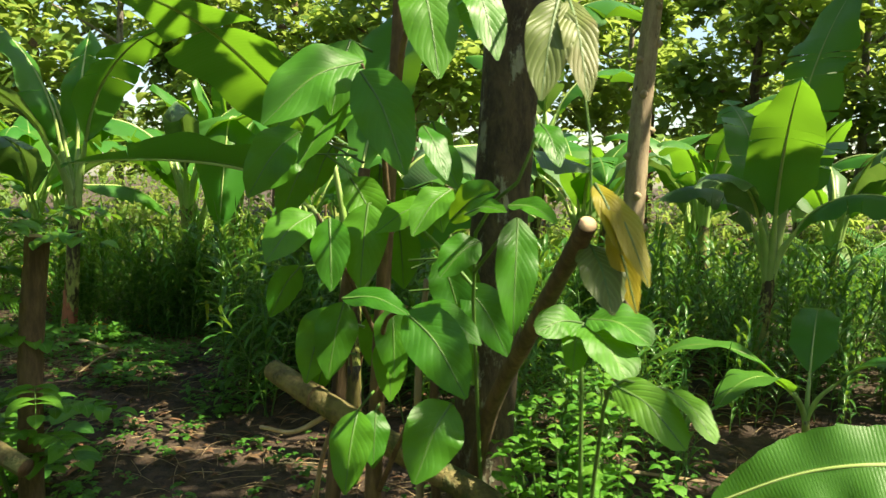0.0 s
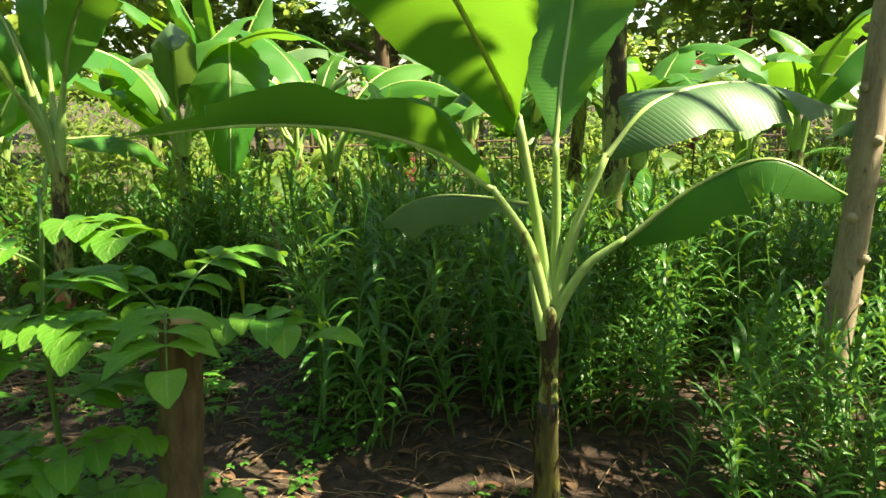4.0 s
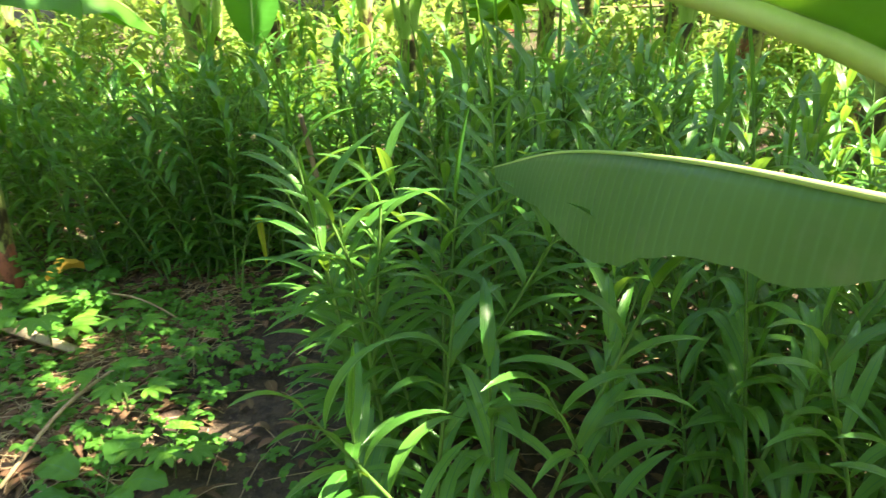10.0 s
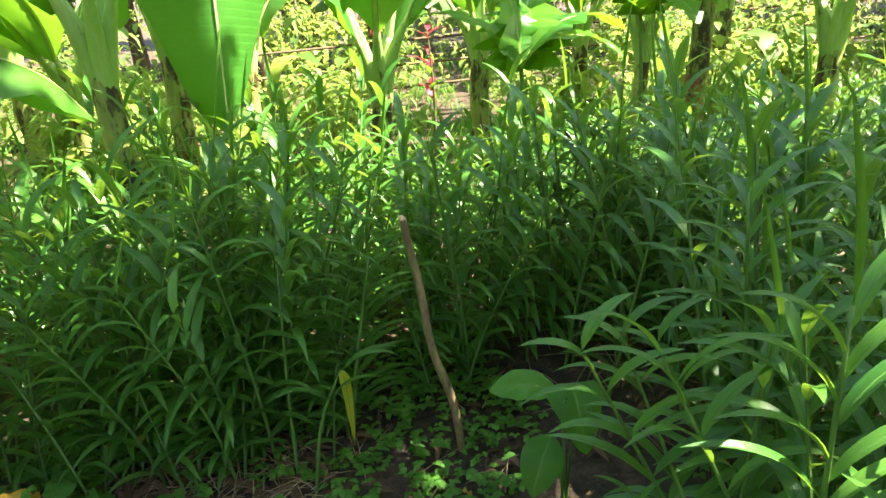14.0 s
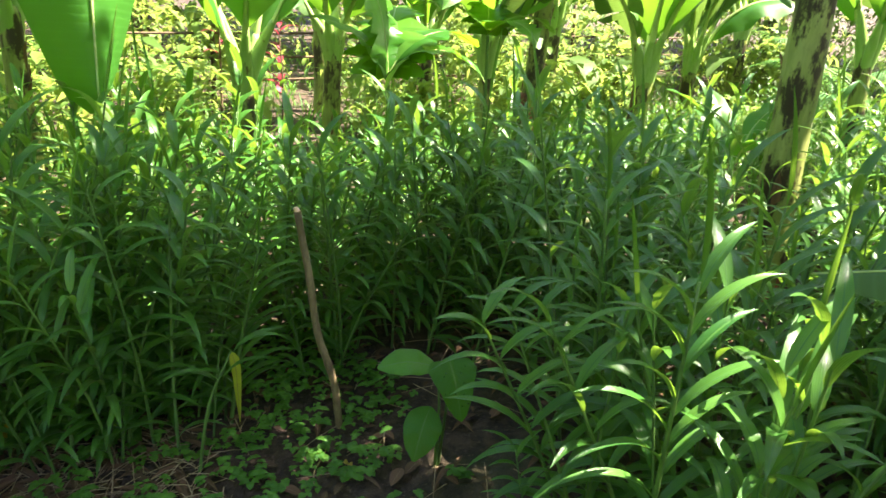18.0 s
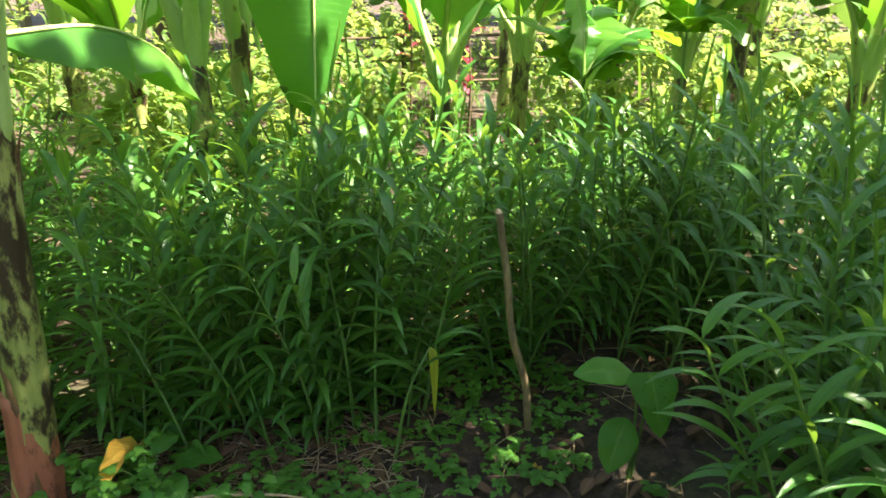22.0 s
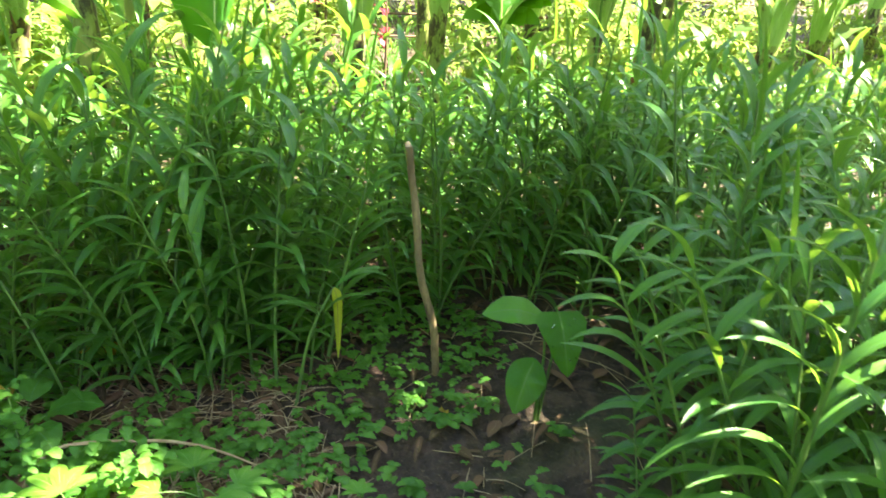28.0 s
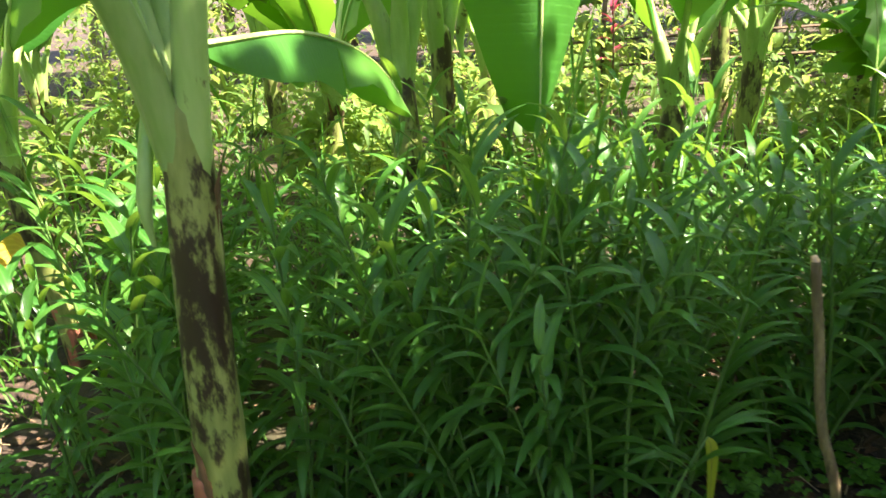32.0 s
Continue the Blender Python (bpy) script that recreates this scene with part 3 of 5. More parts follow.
FAR = [
    ((-1.57, 7.95, -0.1), 0.95, 0.065, 4, "banana plant standing in the ginger field"),
    ((-4.9, 8.4, -0.1), 1.15, 0.07, 5, "banana plant at the edge of the sunny clearing"),
    ((1.65, 8.2, -0.05), 0.85, 0.085, 7, "banana plant with pale sunlit leaf stalks"),
    ((2.4, 10.4, -0.1), 1.1, 0.1, 8, "tall banana plant with brown-blotched stem"),
    ((-6.3, 6.6, -0.1), 1.0, 0.08, 10, "banana plant beside the sunny clearing"),
    ((-3.9, 10.6, -0.1), 1.1, 0.09, 11, "tall banana plant in front of trees"),
    ((4.2, 7.4, -0.1), 0.9, 0.08, 12, "banana plant in front of the tree line"),
    ((0.4, 12.0, -0.1), 1.0, 0.1, 13, "far banana plant under the trees"),
    ((5.2, 10.2, -0.1), 1.1, 0.1, 14, "far banana plant under the trees"),
    ((-3.4, 9.4, -0.1), 0.8, 0.07, 16, "banana plant in sun behind the ginger"),
    ((0.95, 10.4, -0.1), 0.85, 0.075, 17, "banana plant in sun behind the ginger"),
    ((3.4, 9.3, -0.1), 0.8, 0.075, 18, "banana plant in sun behind the ginger"),
    ((-5.7, 10.4, -0.1), 0.9, 0.08, 19, "banana plant in sun behind the ginger"),
    ((-2.2, 10.7, -0.1), 0.85, 0.08, 20, "banana plant in sun behind the ginger"),
    ((-4.3, 7.4, -0.1), 1.0, 0.06, 22, "banana plant with a reddish base by the clearing"),
    ((0.5, 8.75, -0.1), 0.9, 0.06, 23, "banana plant with pale stalks behind the ginger"),
    ((-1.9, 12.6, -0.1), 1.1, 0.1, 15, "far banana plant under the trees"),
    ((-2.75, 7.45, -0.1), 1.25, 0.07, 26, "banana plant with wide leaves beyond the ginger"),
    ((2.75, 7.0, -0.1), 1.2, 0.07, 27, "banana plant with wide leaves beyond the ginger"),
]
for at, h, r, seed, label in FAR:
    rs = np.random.RandomState(seed * 7)
    n = rs.randint(5, 8)
    a0 = rs.uniform(0, 360)
    lv = [(a0 + i * 360 / n * 1.07 + rs.uniform(-20, 20), rs.uniform(60, 80), rs.uniform(-50, 20), rs.uniform(0.35, 0.5), rs.uniform(1.1, 1.7), rs.uniform(0.18, 0.27), "d" if rs.rand() < 0.35 else "g") for i in range(n)]
    banana_plant(at, h, r, lv, label, (rs.uniform(-0.12, 0.12), rs.uniform(-0.1, 0.1)), seed, red=0.3 if seed in (5, 8, 22) else 0, lod=0)
TB = banana_plant((0.75, 6.15, -0.05), 2.3, 0.098, [(30, 65, -20, 0.5, 1.7, 0.28, "g"), (120, 70, 0, 0.5, 1.7, 0.28, "g"), (210, 72, 5, 0.5, 1.6, 0.28, "g"), (300, 75, 20, 0.5, 1.6, 0.26, "g")],
                  "tall thick-stemmed banana plant with reddish brown base", (-0.06, 0.0), 21, red=0.16)
hanging_leaf()
banana_plant((1.12, 8.95, -0.05), 2.1, 0.08, [(20, 65, -20, 0.5, 1.6, 0.26, "g"), (140, 70, 0, 0.5, 1.6, 0.26, "g"), (260, 72, 5, 0.5, 1.5, 0.26, "d")], "tall banana stem, brown on one side and sunlit on the other", (0.2, 0.05), 24, red=0.3)
banana_plant((2.33, 4.78, -0.1), 0.92, 0.05, [(15, 83, 58, 0.95, 1.3, 0.29, "g"), (170, 68, -40, 0.4, 0.9, 0.15, "d"), (-35, 60, -45, 0.4, 1.0, 0.16, "g"), (95, 75, 30, 0.5, 1.2, 0.22, "g"), (-105, 78, 35, 0.5, 1.1, 0.24, "g"), (215, 62, -30, 0.5, 0.9, 0.17, "d"), (40, 70, -10, 0.5, 1.2, 0.24, "g")],
             "slender banana plant in the shade beside ginger", (0.08, 0.0), 9)

banana_plant((-0.45, 9.5, -0.1), 0.95, 0.08, [(178, 58, -45, 0.4, 1.3, 0.22, "d"), (150, 75, 5, 0.45, 1.2, 0.3, "g"), (60, 80, 45, 0.5, 1.3, 0.28, "g"), (-70, 60, -35, 0.4, 1.0, 0.26, "g"), (5, 68, -15, 0.45, 1.2, 0.26, "d"), (230, 70, 0, 0.4, 1.1, 0.26, "g")],
             "banana plant with broad drooping leaves behind the ginger", (0.05, 0.0), 6)

# ---- ginger ----


def ginger_parts(seed):
    """One shoot: the stem, and its leaves in two ranks, as separate arrays."""
    rs = np.random.RandomState(seed)
    h = rs.uniform(0.8, 1.02)
    lean = rs.uniform(0.08, 0.42)
    stem = [(0, 0, -0.04), (lean * 0.3 * h, 0.02 * h, 0.4 * h), (lean * h, 0, h)]
    sp = spline(stem, 40)
    out = [tube(stem, [0.0065, 0.0055, 0.003], 6, 5)]
    n = rs.randint(17, 22)
    for i in range(n):
        k = 0.15 + 0.85 * (i / (n - 1)) ** 0.9
        o = sp[int(k * 40)]
        L = rs.uniform(0.2, 0.27) * (0.72 + 0.38 * math.sin(math.pi * min(1, k * 0.9)))
        e0 = rs.uniform(38, 58) + 18 * k ** 3
        e1 = rs.uniform(-58, -12) + 45 * k ** 3
        hw = rs.uniform(0.0145, 0.0188)
        a = (math.pi if i % 2 else 0) + rs.normal(0, 0.28)
        fold = (18, 18)
        if i == n - 1 and seed % 3 == 0:
            L, e0, e1, hw, fold = rs.uniform(0.2, 0.28), rs.uniform(72, 86), rs.uniform(55, 84), 0.011, (52, 52)
        out.append(turned(blade(arc(L, e0, e1, 6, rs.uniform(0.8, 1.3)), hw, "lance", 8, 1, fold, rs=rs), a, o))
    return out


SHOOTS = [ginger_parts(s) for s in range(12)]
SHOOT_FLAT = []
for arrs in SHOOTS:
    g = Geo()
    for a in arrs[1:]:
        g.add(*a)
    SHOOT_FLAT.append((g.arrays(), arrs[0]))

WALKED = np.array([(0.1, -0.4), (-0.4, -0.1), (-0.95, 0.26), (-1.1, 1.05), (-1.3, 1.2), (-0.95, 1.85), (-0.95, 2.3), (-1.05, 2.85), (-1.4, 3.2), (-1.6, 3.55), (-2.1, 3.7), (-2.6, 3.95), (-2.72, 4.48)])


def off_walk(x, y):
    d = 99
    for a, b in zip(WALKED, WALKED[1:]):
        t = np.clip(np.dot((x, y) - a, b - a) / max(1e-9, np.dot(b - a, b - a)), 0, 1)
        d = min(d, np.hypot(*((x, y) - (a + t * (b - a)))))
    return d


def in_field(x, y):
    """Where ginger grows: behind the young banana, both sides of the trodden gap, not in the clearing."""
    if off_walk(x, y) < (0.72 if x < 0 else 0.6) or y < 2.6 or y > (8.4 if x < 0.5 else 9.4):
        return False
    if x < -2.1 and y < 6.0 + 0.35 * max(0, -3.0 - x):
        return False
    if -2.12 < x < -1.72 and y < 6.6:
        return False
    if -2.12 < x < -1.15 and 5.1 < y < 6.25 or x < -1.45 and y < 5.2:
        return False
    if x > 1.35 and y < 3.9 or x > -0.1 and y < 2.85:
        return False
    if x < 0.15 and y < 3.95 - 0.25 * min(1, max(0, -0.4 - x)):
        return False
    if -1.75 < x < -0.45 and y < 4.1:
        return False
    if x < -3.9 and y < 7.5:
        return False
    if np.hypot(x + 1.05, y - 4.45) < 0.25 or np.hypot(x - 0.9, y - 7.0) < 0.6 or np.hypot(x - 0.55, y - 5.95) < 0.42:
        return False
    return x > -5.5 and x < 5.5


def plant_ginger():
    rs = np.random.RandomState(3)
    near, far = [], []
    for _ in range(9000):
        x, y = rs.uniform(-5.5, 5.5), rs.uniform(2.6, 11.5)
        d = np.hypot(x + 1.8, y - 3.8)
        if rs.rand() > (1.45 if -2.1 < x < 0.4 and 6.2 < y < 7.6 else 1.0 if d < 3.5 else 0.8 if d < 5.5 else 0.6) * 0.52 or not in_field(x, y):
            continue
        (near if d < 2.9 and len(near) < 150 else far).append((x, y, rs.randint(len(SHOOTS)), rs.uniform(0, 6.28), rs.uniform(0.8, 1.12) * (0.93 if x > -0.2 else 1.05 if x < -1.9 and y > 6.3 else 1.0) * (0.6 if y > 7.3 else 0.78 if y > 6.7 and x > -1.7 else 0.72 if x > -0.1 and y < 4.7 else 1.0)))
    near[:0] = [(-1.3, 4.9, 7, 0.5, 1.0), (-1.18, 4.6, 2, 2.6, 0.9), (-1.36, 5.06, 1, 2.9, 0.95), (-1.3, 4.5, 5, 1.9, 0.42), (-1.4, 4.56, 8, 3.4, 0.36), (-1.1, 4.38, 9, 0.9, 0.45), (-1.5, 5.05, 10, 2.8, 0.5), (-2.12, 6.1, 4, 0.2, 0.72), (-2.3, 6.15, 6, 2.9, 0.95), (-2.5, 6.2, 0, 0.4, 1.0), (-2.75, 6.3, 8, 2.5, 1.0), (-2.05, 6.4, 11, 0.4, 1.0)]
    near += [(rs.uniform(-3.05, -2.02), rs.uniform(6.02, 6.6), rs.randint(len(SHOOTS)), rs.uniform(0, 6.28), rs.uniform(0.7, 1.02)) for _ in range(24)]
    first = {}
    for x, y, k, a, s in near:
        m = pose(x, y, float(ground_z(x, y)), rs.uniform(-7, 7), rs.uniform(-7, 7), math.degrees(a)) @ Matrix.Scale(s, 4)
        if k not in first:
            root = thing("ginger_plant", (0, 0, 0), "leafy green ginger shoot with narrow arching leaves", "ginger plant", "ginger shoots")
            part("stem", Geo().add(*SHOOTS[k][0]), GINGER_STEM, root)
            for a_ in SHOOTS[k][1:]:
                part("leaf", Geo().add(*a_), GINGER, root)
            first[k] = root
            root.matrix_basis = m
        else:
            c = copy_thing(first[k], Matrix.Identity(4))
            c.matrix_basis = m
    gl, gs = Geo(), Geo()
    for x, y, k, a, s in far:
        at = (x, y, float(ground_z(x, y)))
        gl.add(*turned(SHOOT_FLAT[k][0], a, at, s))
        gs.add(*turned(SHOOT_FLAT[k][1], a, at, s))
    root = thing("ginger_field", (0, 0, 0), "dense field of waist-high green ginger plants", "ginger plants", kind="stuff")
    tagged(part("ginger_leaves", gl, GINGER, root), kind="stuff")
    tagged(part("ginger_stems", gs, GINGER_STEM, root), kind="stuff")


plant_ginger()


def combed_ginger(at, h, lean, az, seed):
    """A tall shoot whose leaves stand in two neat ranks like a comb."""
    rs = np.random.RandomState(seed)
    root = thing("ginger_plant", at, "tall ginger shoot with neat ranks of arching leaves", "ginger plant", "ginger shoots")
    stem = [(0, 0, -0.04), (lean[0] * 0.4, lean[1] * 0.4, 0.45 * h), (lean[0], lean[1], h)]
    part("stem", Geo().add(*tube(stem, [0.008, 0.007, 0.003], 12, 6)), GINGER_STEM, root)
    sp = spline(stem, 60)
    for i in range(22):
        k = 0.22 + 0.76 * i / 21
        a = az + (math.pi if i % 2 else 0) + rs.normal(0, 0.12)
        e0, e1 = rs.uniform(42, 52) + 22 * k ** 3, rs.uniform(-38, -18) + 40 * k ** 3
        L = rs.uniform(0.25, 0.3) * (0.75 + 0.3 * math.sin(math.pi * k))
        part("leaf", Geo().add(*turned(blade(arc(L, e0, e1, 7), rs.uniform(0.014, 0.0165), "lance", 10, 1, (20, 20), rs=rs), a, sp[int(k * 60)])), GINGER, root)
    part("leaf", Geo().add(*turned(blade(arc(0.28, 84, 78, 4), 0.012, "lance", 8, 1, (55, 55), rs=rs), az, sp[-1])), GINGER, root, "rolled spear leaf")


combed_ginger((-1.43, 4.77, -0.1), 1.1, (-0.11, -0.1), 3.0, 5)
combed_ginger((-1.22, 4.72, -0.1), 0.92, (0.08, -0.04), 0.35, 6)
combed_ginger((-2.05, 6.16, -0.1), 0.7, (0.12, -0.05), 0.1, 7)
combed_ginger((-1.12, 5.3, -0.1), 1.05, (-0.12, -0.05), 2.9, 8)
combed_ginger((-0.98, 4.98, -0.1), 1.12, (-0.06, -0.1), 2.6, 9)

# ---- trees ----


def leaf_cloud(centres, radii, count, L, hw, rs, shape="ovate", n=2, droop=25):
    """Leaves at random round clump centres, thicker outwards, as one set of arrays."""
    k = rs.randint(0, len(centres), count)
    d = unit(rs.normal(size=(count, 3)))
    return leaves_at(np.asarray(centres)[k] + d * (np.asarray(radii)[k] * rs.uniform(0.25, 1, count) ** 0.6)[:, None], L, hw, rs, shape, n, droop)


def leaves_at(at, L, hw, rs, shape="ovate", n=2, droop=25):
    """A leaf at each place, turned, tilted and sized at random."""
    v0, f0, uv0 = blade(arc(L, 15, -droop, 3), hw, shape, n + 1, 1, (15, 15), rs=rs)
    count = len(at)
    az, sc, tl = rs.uniform(0, 6.28, count), rs.uniform(0.6, 1.25, count), rs.uniform(-0.9, 0.7, count)
    ca, sa, ct, st = np.cos(az), np.sin(az), np.cos(tl), np.sin(tl)
    x = v0[None, :, 0] * ct[:, None] - v0[None, :, 2] * st[:, None]
    z = v0[None, :, 0] * st[:, None] + v0[None, :, 2] * ct[:, None]
    y = v0[None, :, 1] + 0 * x
    v = np.stack([x * ca[:, None] - y * sa[:, None], x * sa[:, None] + y * ca[:, None], z], -1) * sc[:, None, None] + at[:, None]
    nv = len(v0)
    f = (f0[None] + (np.arange(count) * nv)[:, None, None]).reshape(-1, 4)
    return v.reshape(-1, 3), f, np.tile(uv0, (count, 1))


def tree(at, height, r, crown_r, leaves, label, seed, bark, leaf=None, lean=(0, 0), L=0.16, hw=0.05, low=0.55, limbs=6):
    rs = np.random.RandomState(seed)
    root = thing("tree", at, label, "tree", "trees round the garden")
    top = np.array([lean[0], lean[1], height])
    pts = [(0, 0, -0.1), top * 0.33 + (rs.uniform(-0.08, 0.08), rs.uniform(-0.08, 0.08), 0), top * 0.66 + (rs.uniform(-0.1, 0.1), rs.uniform(-0.1, 0.1), 0), top]
    part("trunk", Geo().add(*tube(pts, [r * 1.25, r, r * 0.75, r * 0.3], 24, 12, 0.05, rs)), bark, root)
    cs, rr = [top], [crown_r * 0.5]
    sp = spline(pts, 40)
    for i in range(limbs):
        o = sp[int(40 * (low + (0.97 - low) * i / limbs))]
        a, l = i * 2.4 + rs.uniform(-0.5, 0.5), crown_r * rs.uniform(0.6, 1.0)
        d = np.array([math.cos(a), math.sin(a), rs.uniform(0.25, 0.8)])
        q = [o, o + d * l * 0.5 + (0, 0, 0.05), o + d * l]
        part("limb", Geo().add(*tube(q, [r * 0.45, r * 0.3, r * 0.1], 8, 6, 0.05, rs)), bark, root)
        for s in (0.55, 0.8, 1.0):
            cs.append(o + d * l * s + rs.uniform(-0.2, 0.2, 3) * crown_r)
            rr.append(crown_r * rs.uniform(0.22, 0.42))
    tagged(part("crown", Geo().add(*leaf_cloud(cs, rr, leaves, L, hw, rs)), leaf or CANOPY, root), kind="stuff")
    return root
# ---- the shaded corner at the start of the walk ----


def broad_leaf(root, base, tip, hw, material, seed, origin, shape="ovate", sag=0.12, label=""):
    """A broad leaf from its base to its tip, hanging a little, with its stalk."""
    b, t = np.asarray(base) - origin, np.asarray(tip) - origin
    mid = (b + t) / 2 + np.array([0, 0, np.linalg.norm(t - b) * sag])
    rs = np.random.RandomState(seed)
    d = unit(t - b)
    up = np.array([0.1, -0.75, 0.6]) if abs(d[2]) < 0.85 else np.array([0.15, -1, 0.1])
    up = up + rs.uniform(-0.3, 0.3, 3)
    lf = part("leaf", Geo().add(*blade([b, mid, t], hw, shape, 14, 4, (rs.uniform(4, 24), rs.uniform(4, 24)), -18, up, hw * 0.12, rs=rs, freq=2.5)), material, root, label)
    part("midrib", Geo().add(*tube([b, mid - (0, 0, 0.001), t], [0.0032, 0.0022, 0.0008], 8, 5)), GINGER_STEM, lf)
    return lf


def stalk_to(root, pts, origin, r=(0.004, 0.0025), material=None, name="twig"):
    part(name, Geo().add(*tube([np.asarray(p) - origin for p in pts], list(r), 8, 6)), material or GINGER_STEM, root)


LEFT_LEAVES = [
    (-0.13, 1.32, 1.69, -0.33, 1.19, 1.53, 0.074), (-0.13, 1.27, 1.66, -0.02, 1.2, 1.43, 0.068), (-0.0, 1.23, 1.86, 0.05, 1.15, 1.63, 0.063), (0.11, 1.23, 1.86, 0.17, 1.15, 1.67, 0.047),
    (-0.26, 1.4, 1.33, -0.35, 1.3, 1.22, 0.057), (-0.22, 1.41, 1.32, -0.2, 1.33, 1.15, 0.05), (-0.15, 1.17, 1.16, -0.0, 1.1, 1.14, 0.03), (-0.01, 1.13, 1.14, 0.12, 1.05, 0.98, 0.062),
    (0.0, 1.18, 1.14, 0.15, 1.1, 1.08, 0.037), (0.01, 1.38, 1.55, 0.07, 1.3, 1.42, 0.035), (-0.14, 1.42, 1.62, -0.28, 1.32, 1.45, 0.045), (0.09, 1.08, 0.96, 0.02, 1.0, 0.82, 0.063),
]
MID_LEAVES = [
    (0.23, 1.23, 1.34, 0.22, 1.15, 1.09, 0.051), (0.2, 1.13, 1.37, 0.29, 1.04, 1.34, 0.026), (0.11, 1.13, 1.35, 0.19, 1.05, 1.36, 0.022), (0.08, 1.23, 1.4, 0.0, 1.15, 1.3, 0.042),
    (0.08, 1.23, 1.33, 0.18, 1.15, 1.4, 0.042), (0.26, 1.12, 1.54, 0.29, 1.04, 1.45, 0.03), (0.15, 1.3, 1.28, 0.06, 1.24, 1.2, 0.045), (0.05, 1.42, 1.36, -0.1, 1.36, 1.29, 0.05),
    (-0.18, 1.5, 1.42, -0.1, 1.46, 1.26, 0.055), (-0.3, 1.55, 1.5, -0.42, 1.5, 1.38, 0.05), (0.02, 1.5, 1.5, 0.1, 1.42, 1.4, 0.045),
]
HANGING_LEAVES = [(0.265, 0.97, 1.75, 0.23, 0.89, 1.56, 0.045), (0.285, 0.97, 1.75, 0.31, 0.88, 1.56, 0.034), (0.33, 0.91, 1.31, 0.355, 0.82, 1.2, 0.046)]


def sapling():
    o = np.array((-0.13, 1.62, -0.1))
    root = thing("broadleaf_sapling", o, "young broadleaf tree with large glossy veined leaves", "young tree")
    stalk_to(root, [(-0.13, 1.62, -0.15), (-0.12, 1.6, 0.6), (-0.085, 1.61, 1.5), (-0.05, 1.5, 2.2)], o, (0.03, 0.026, 0.02, 0.014), BARK_BROWN, "stem")
    stalk_to(root, [(-0.085, 1.6, 1.3), (-0.1, 1.45, 1.55), (-0.13, 1.3, 1.68)], o, (0.01, 0.004), BARK_BROWN)
    stalk_to(root, [(-0.08, 1.6, 1.5), (-0.03, 1.4, 1.8), (0.1, 1.23, 1.88)], o, (0.01, 0.004), BARK_BROWN)
    stalk_to(root, [(-0.1, 1.6, 0.8), (-0.08, 1.4, 1.05), (-0.01, 1.14, 1.15)], o, (0.009, 0.004), BARK_BROWN)
    stalk_to(root, [(-0.1, 1.6, 0.95), (-0.2, 1.5, 1.2), (-0.25, 1.41, 1.33)], o, (0.008, 0.004), BARK_BROWN)
    stalk_to(root, [(-0.1, 1.58, 0.55), (0.0, 1.3, 0.85), (0.09, 1.08, 0.96)], o, (0.009, 0.004), BARK_BROWN)
    rs = np.random.RandomState(77)
    for i in range(30):
        a, z = rs.uniform(0, 6.28), rs.uniform(0.75, 1.75)
        c = np.array((-0.1 + math.cos(a) * 0.08, 1.6 + math.sin(a) * 0.08, z))
        d = np.array((math.cos(a), math.sin(a), rs.uniform(-0.1, 0.5))) * rs.uniform(0.05, 0.17)
        L = rs.uniform(0.13, 0.22)
        stalk_to(root, [c, c + d * 0.6, c + d], o, (0.004, 0.0025))
        broad_leaf(root, c + d, c + d + unit(d + np.array((0, 0, -0.25))) * L, L * 0.28, JACK, 500 + i, o)
    for i, q in enumerate(LEFT_LEAVES):
        broad_leaf(root, q[:3], q[3:6], q[6], JACK, 50 + i, o)


def climber():
    o = np.array((0.2, 1.62, 0.6))
    root = thing("climbing_sprout", o, "leafy sprouts climbing round the mossy trunk", "climbing plant")
    stalk_to(root, [(0.2, 1.64, 0.4), (0.16, 1.5, 0.9), (0.14, 1.3, 1.3), (0.22, 1.15, 1.42), (0.26, 1.12, 1.55)], o, (0.006, 0.005, 0.004, 0.003))
    stalk_to(root, [(0.15, 1.4, 1.15), (0.0, 1.5, 1.3), (-0.25, 1.55, 1.48)], o, (0.005, 0.003))
    stalk_to(root, [(0.14, 1.35, 1.2), (0.2, 1.25, 1.3), (0.23, 1.23, 1.34)], o, (0.005, 0.003))
    for i, q in enumerate(MID_LEAVES):
        broad_leaf(root, q[:3], q[3:6], q[6], JACK, 80 + i, o)


def olive_branch():
    o = np.array((0.27, 1.7, 1.9))
    root = thing("leafy_twig", o, "hanging twig with dull olive and yellowing leaves", "leafy twig")
    stalk_to(root, [(0.27, 1.76, 2.0), (0.28, 1.4, 1.98), (0.28, 0.98, 1.76), (0.33, 0.95, 1.5), (0.33, 0.92, 1.3)], o, (0.006, 0.004, 0.003, 0.002))
    for i, q in enumerate(HANGING_LEAVES):
        broad_leaf(root, q[:3], q[3:6], q[6], OLIVE, 110 + i, o)
    for i, q in enumerate([(0.345, 0.92, 1.41, 0.41, 0.81, 1.25, 0.03), (0.335, 0.92, 1.42, 0.37, 0.84, 1.3, 0.022), (0.36, 0.9, 1.34, 0.4, 0.84, 1.2, 0.024)]):
        broad_leaf(root, q[:3], q[3:6], q[6], JACK_YELLOW, 120 + i, o, label="yellowing leaf")


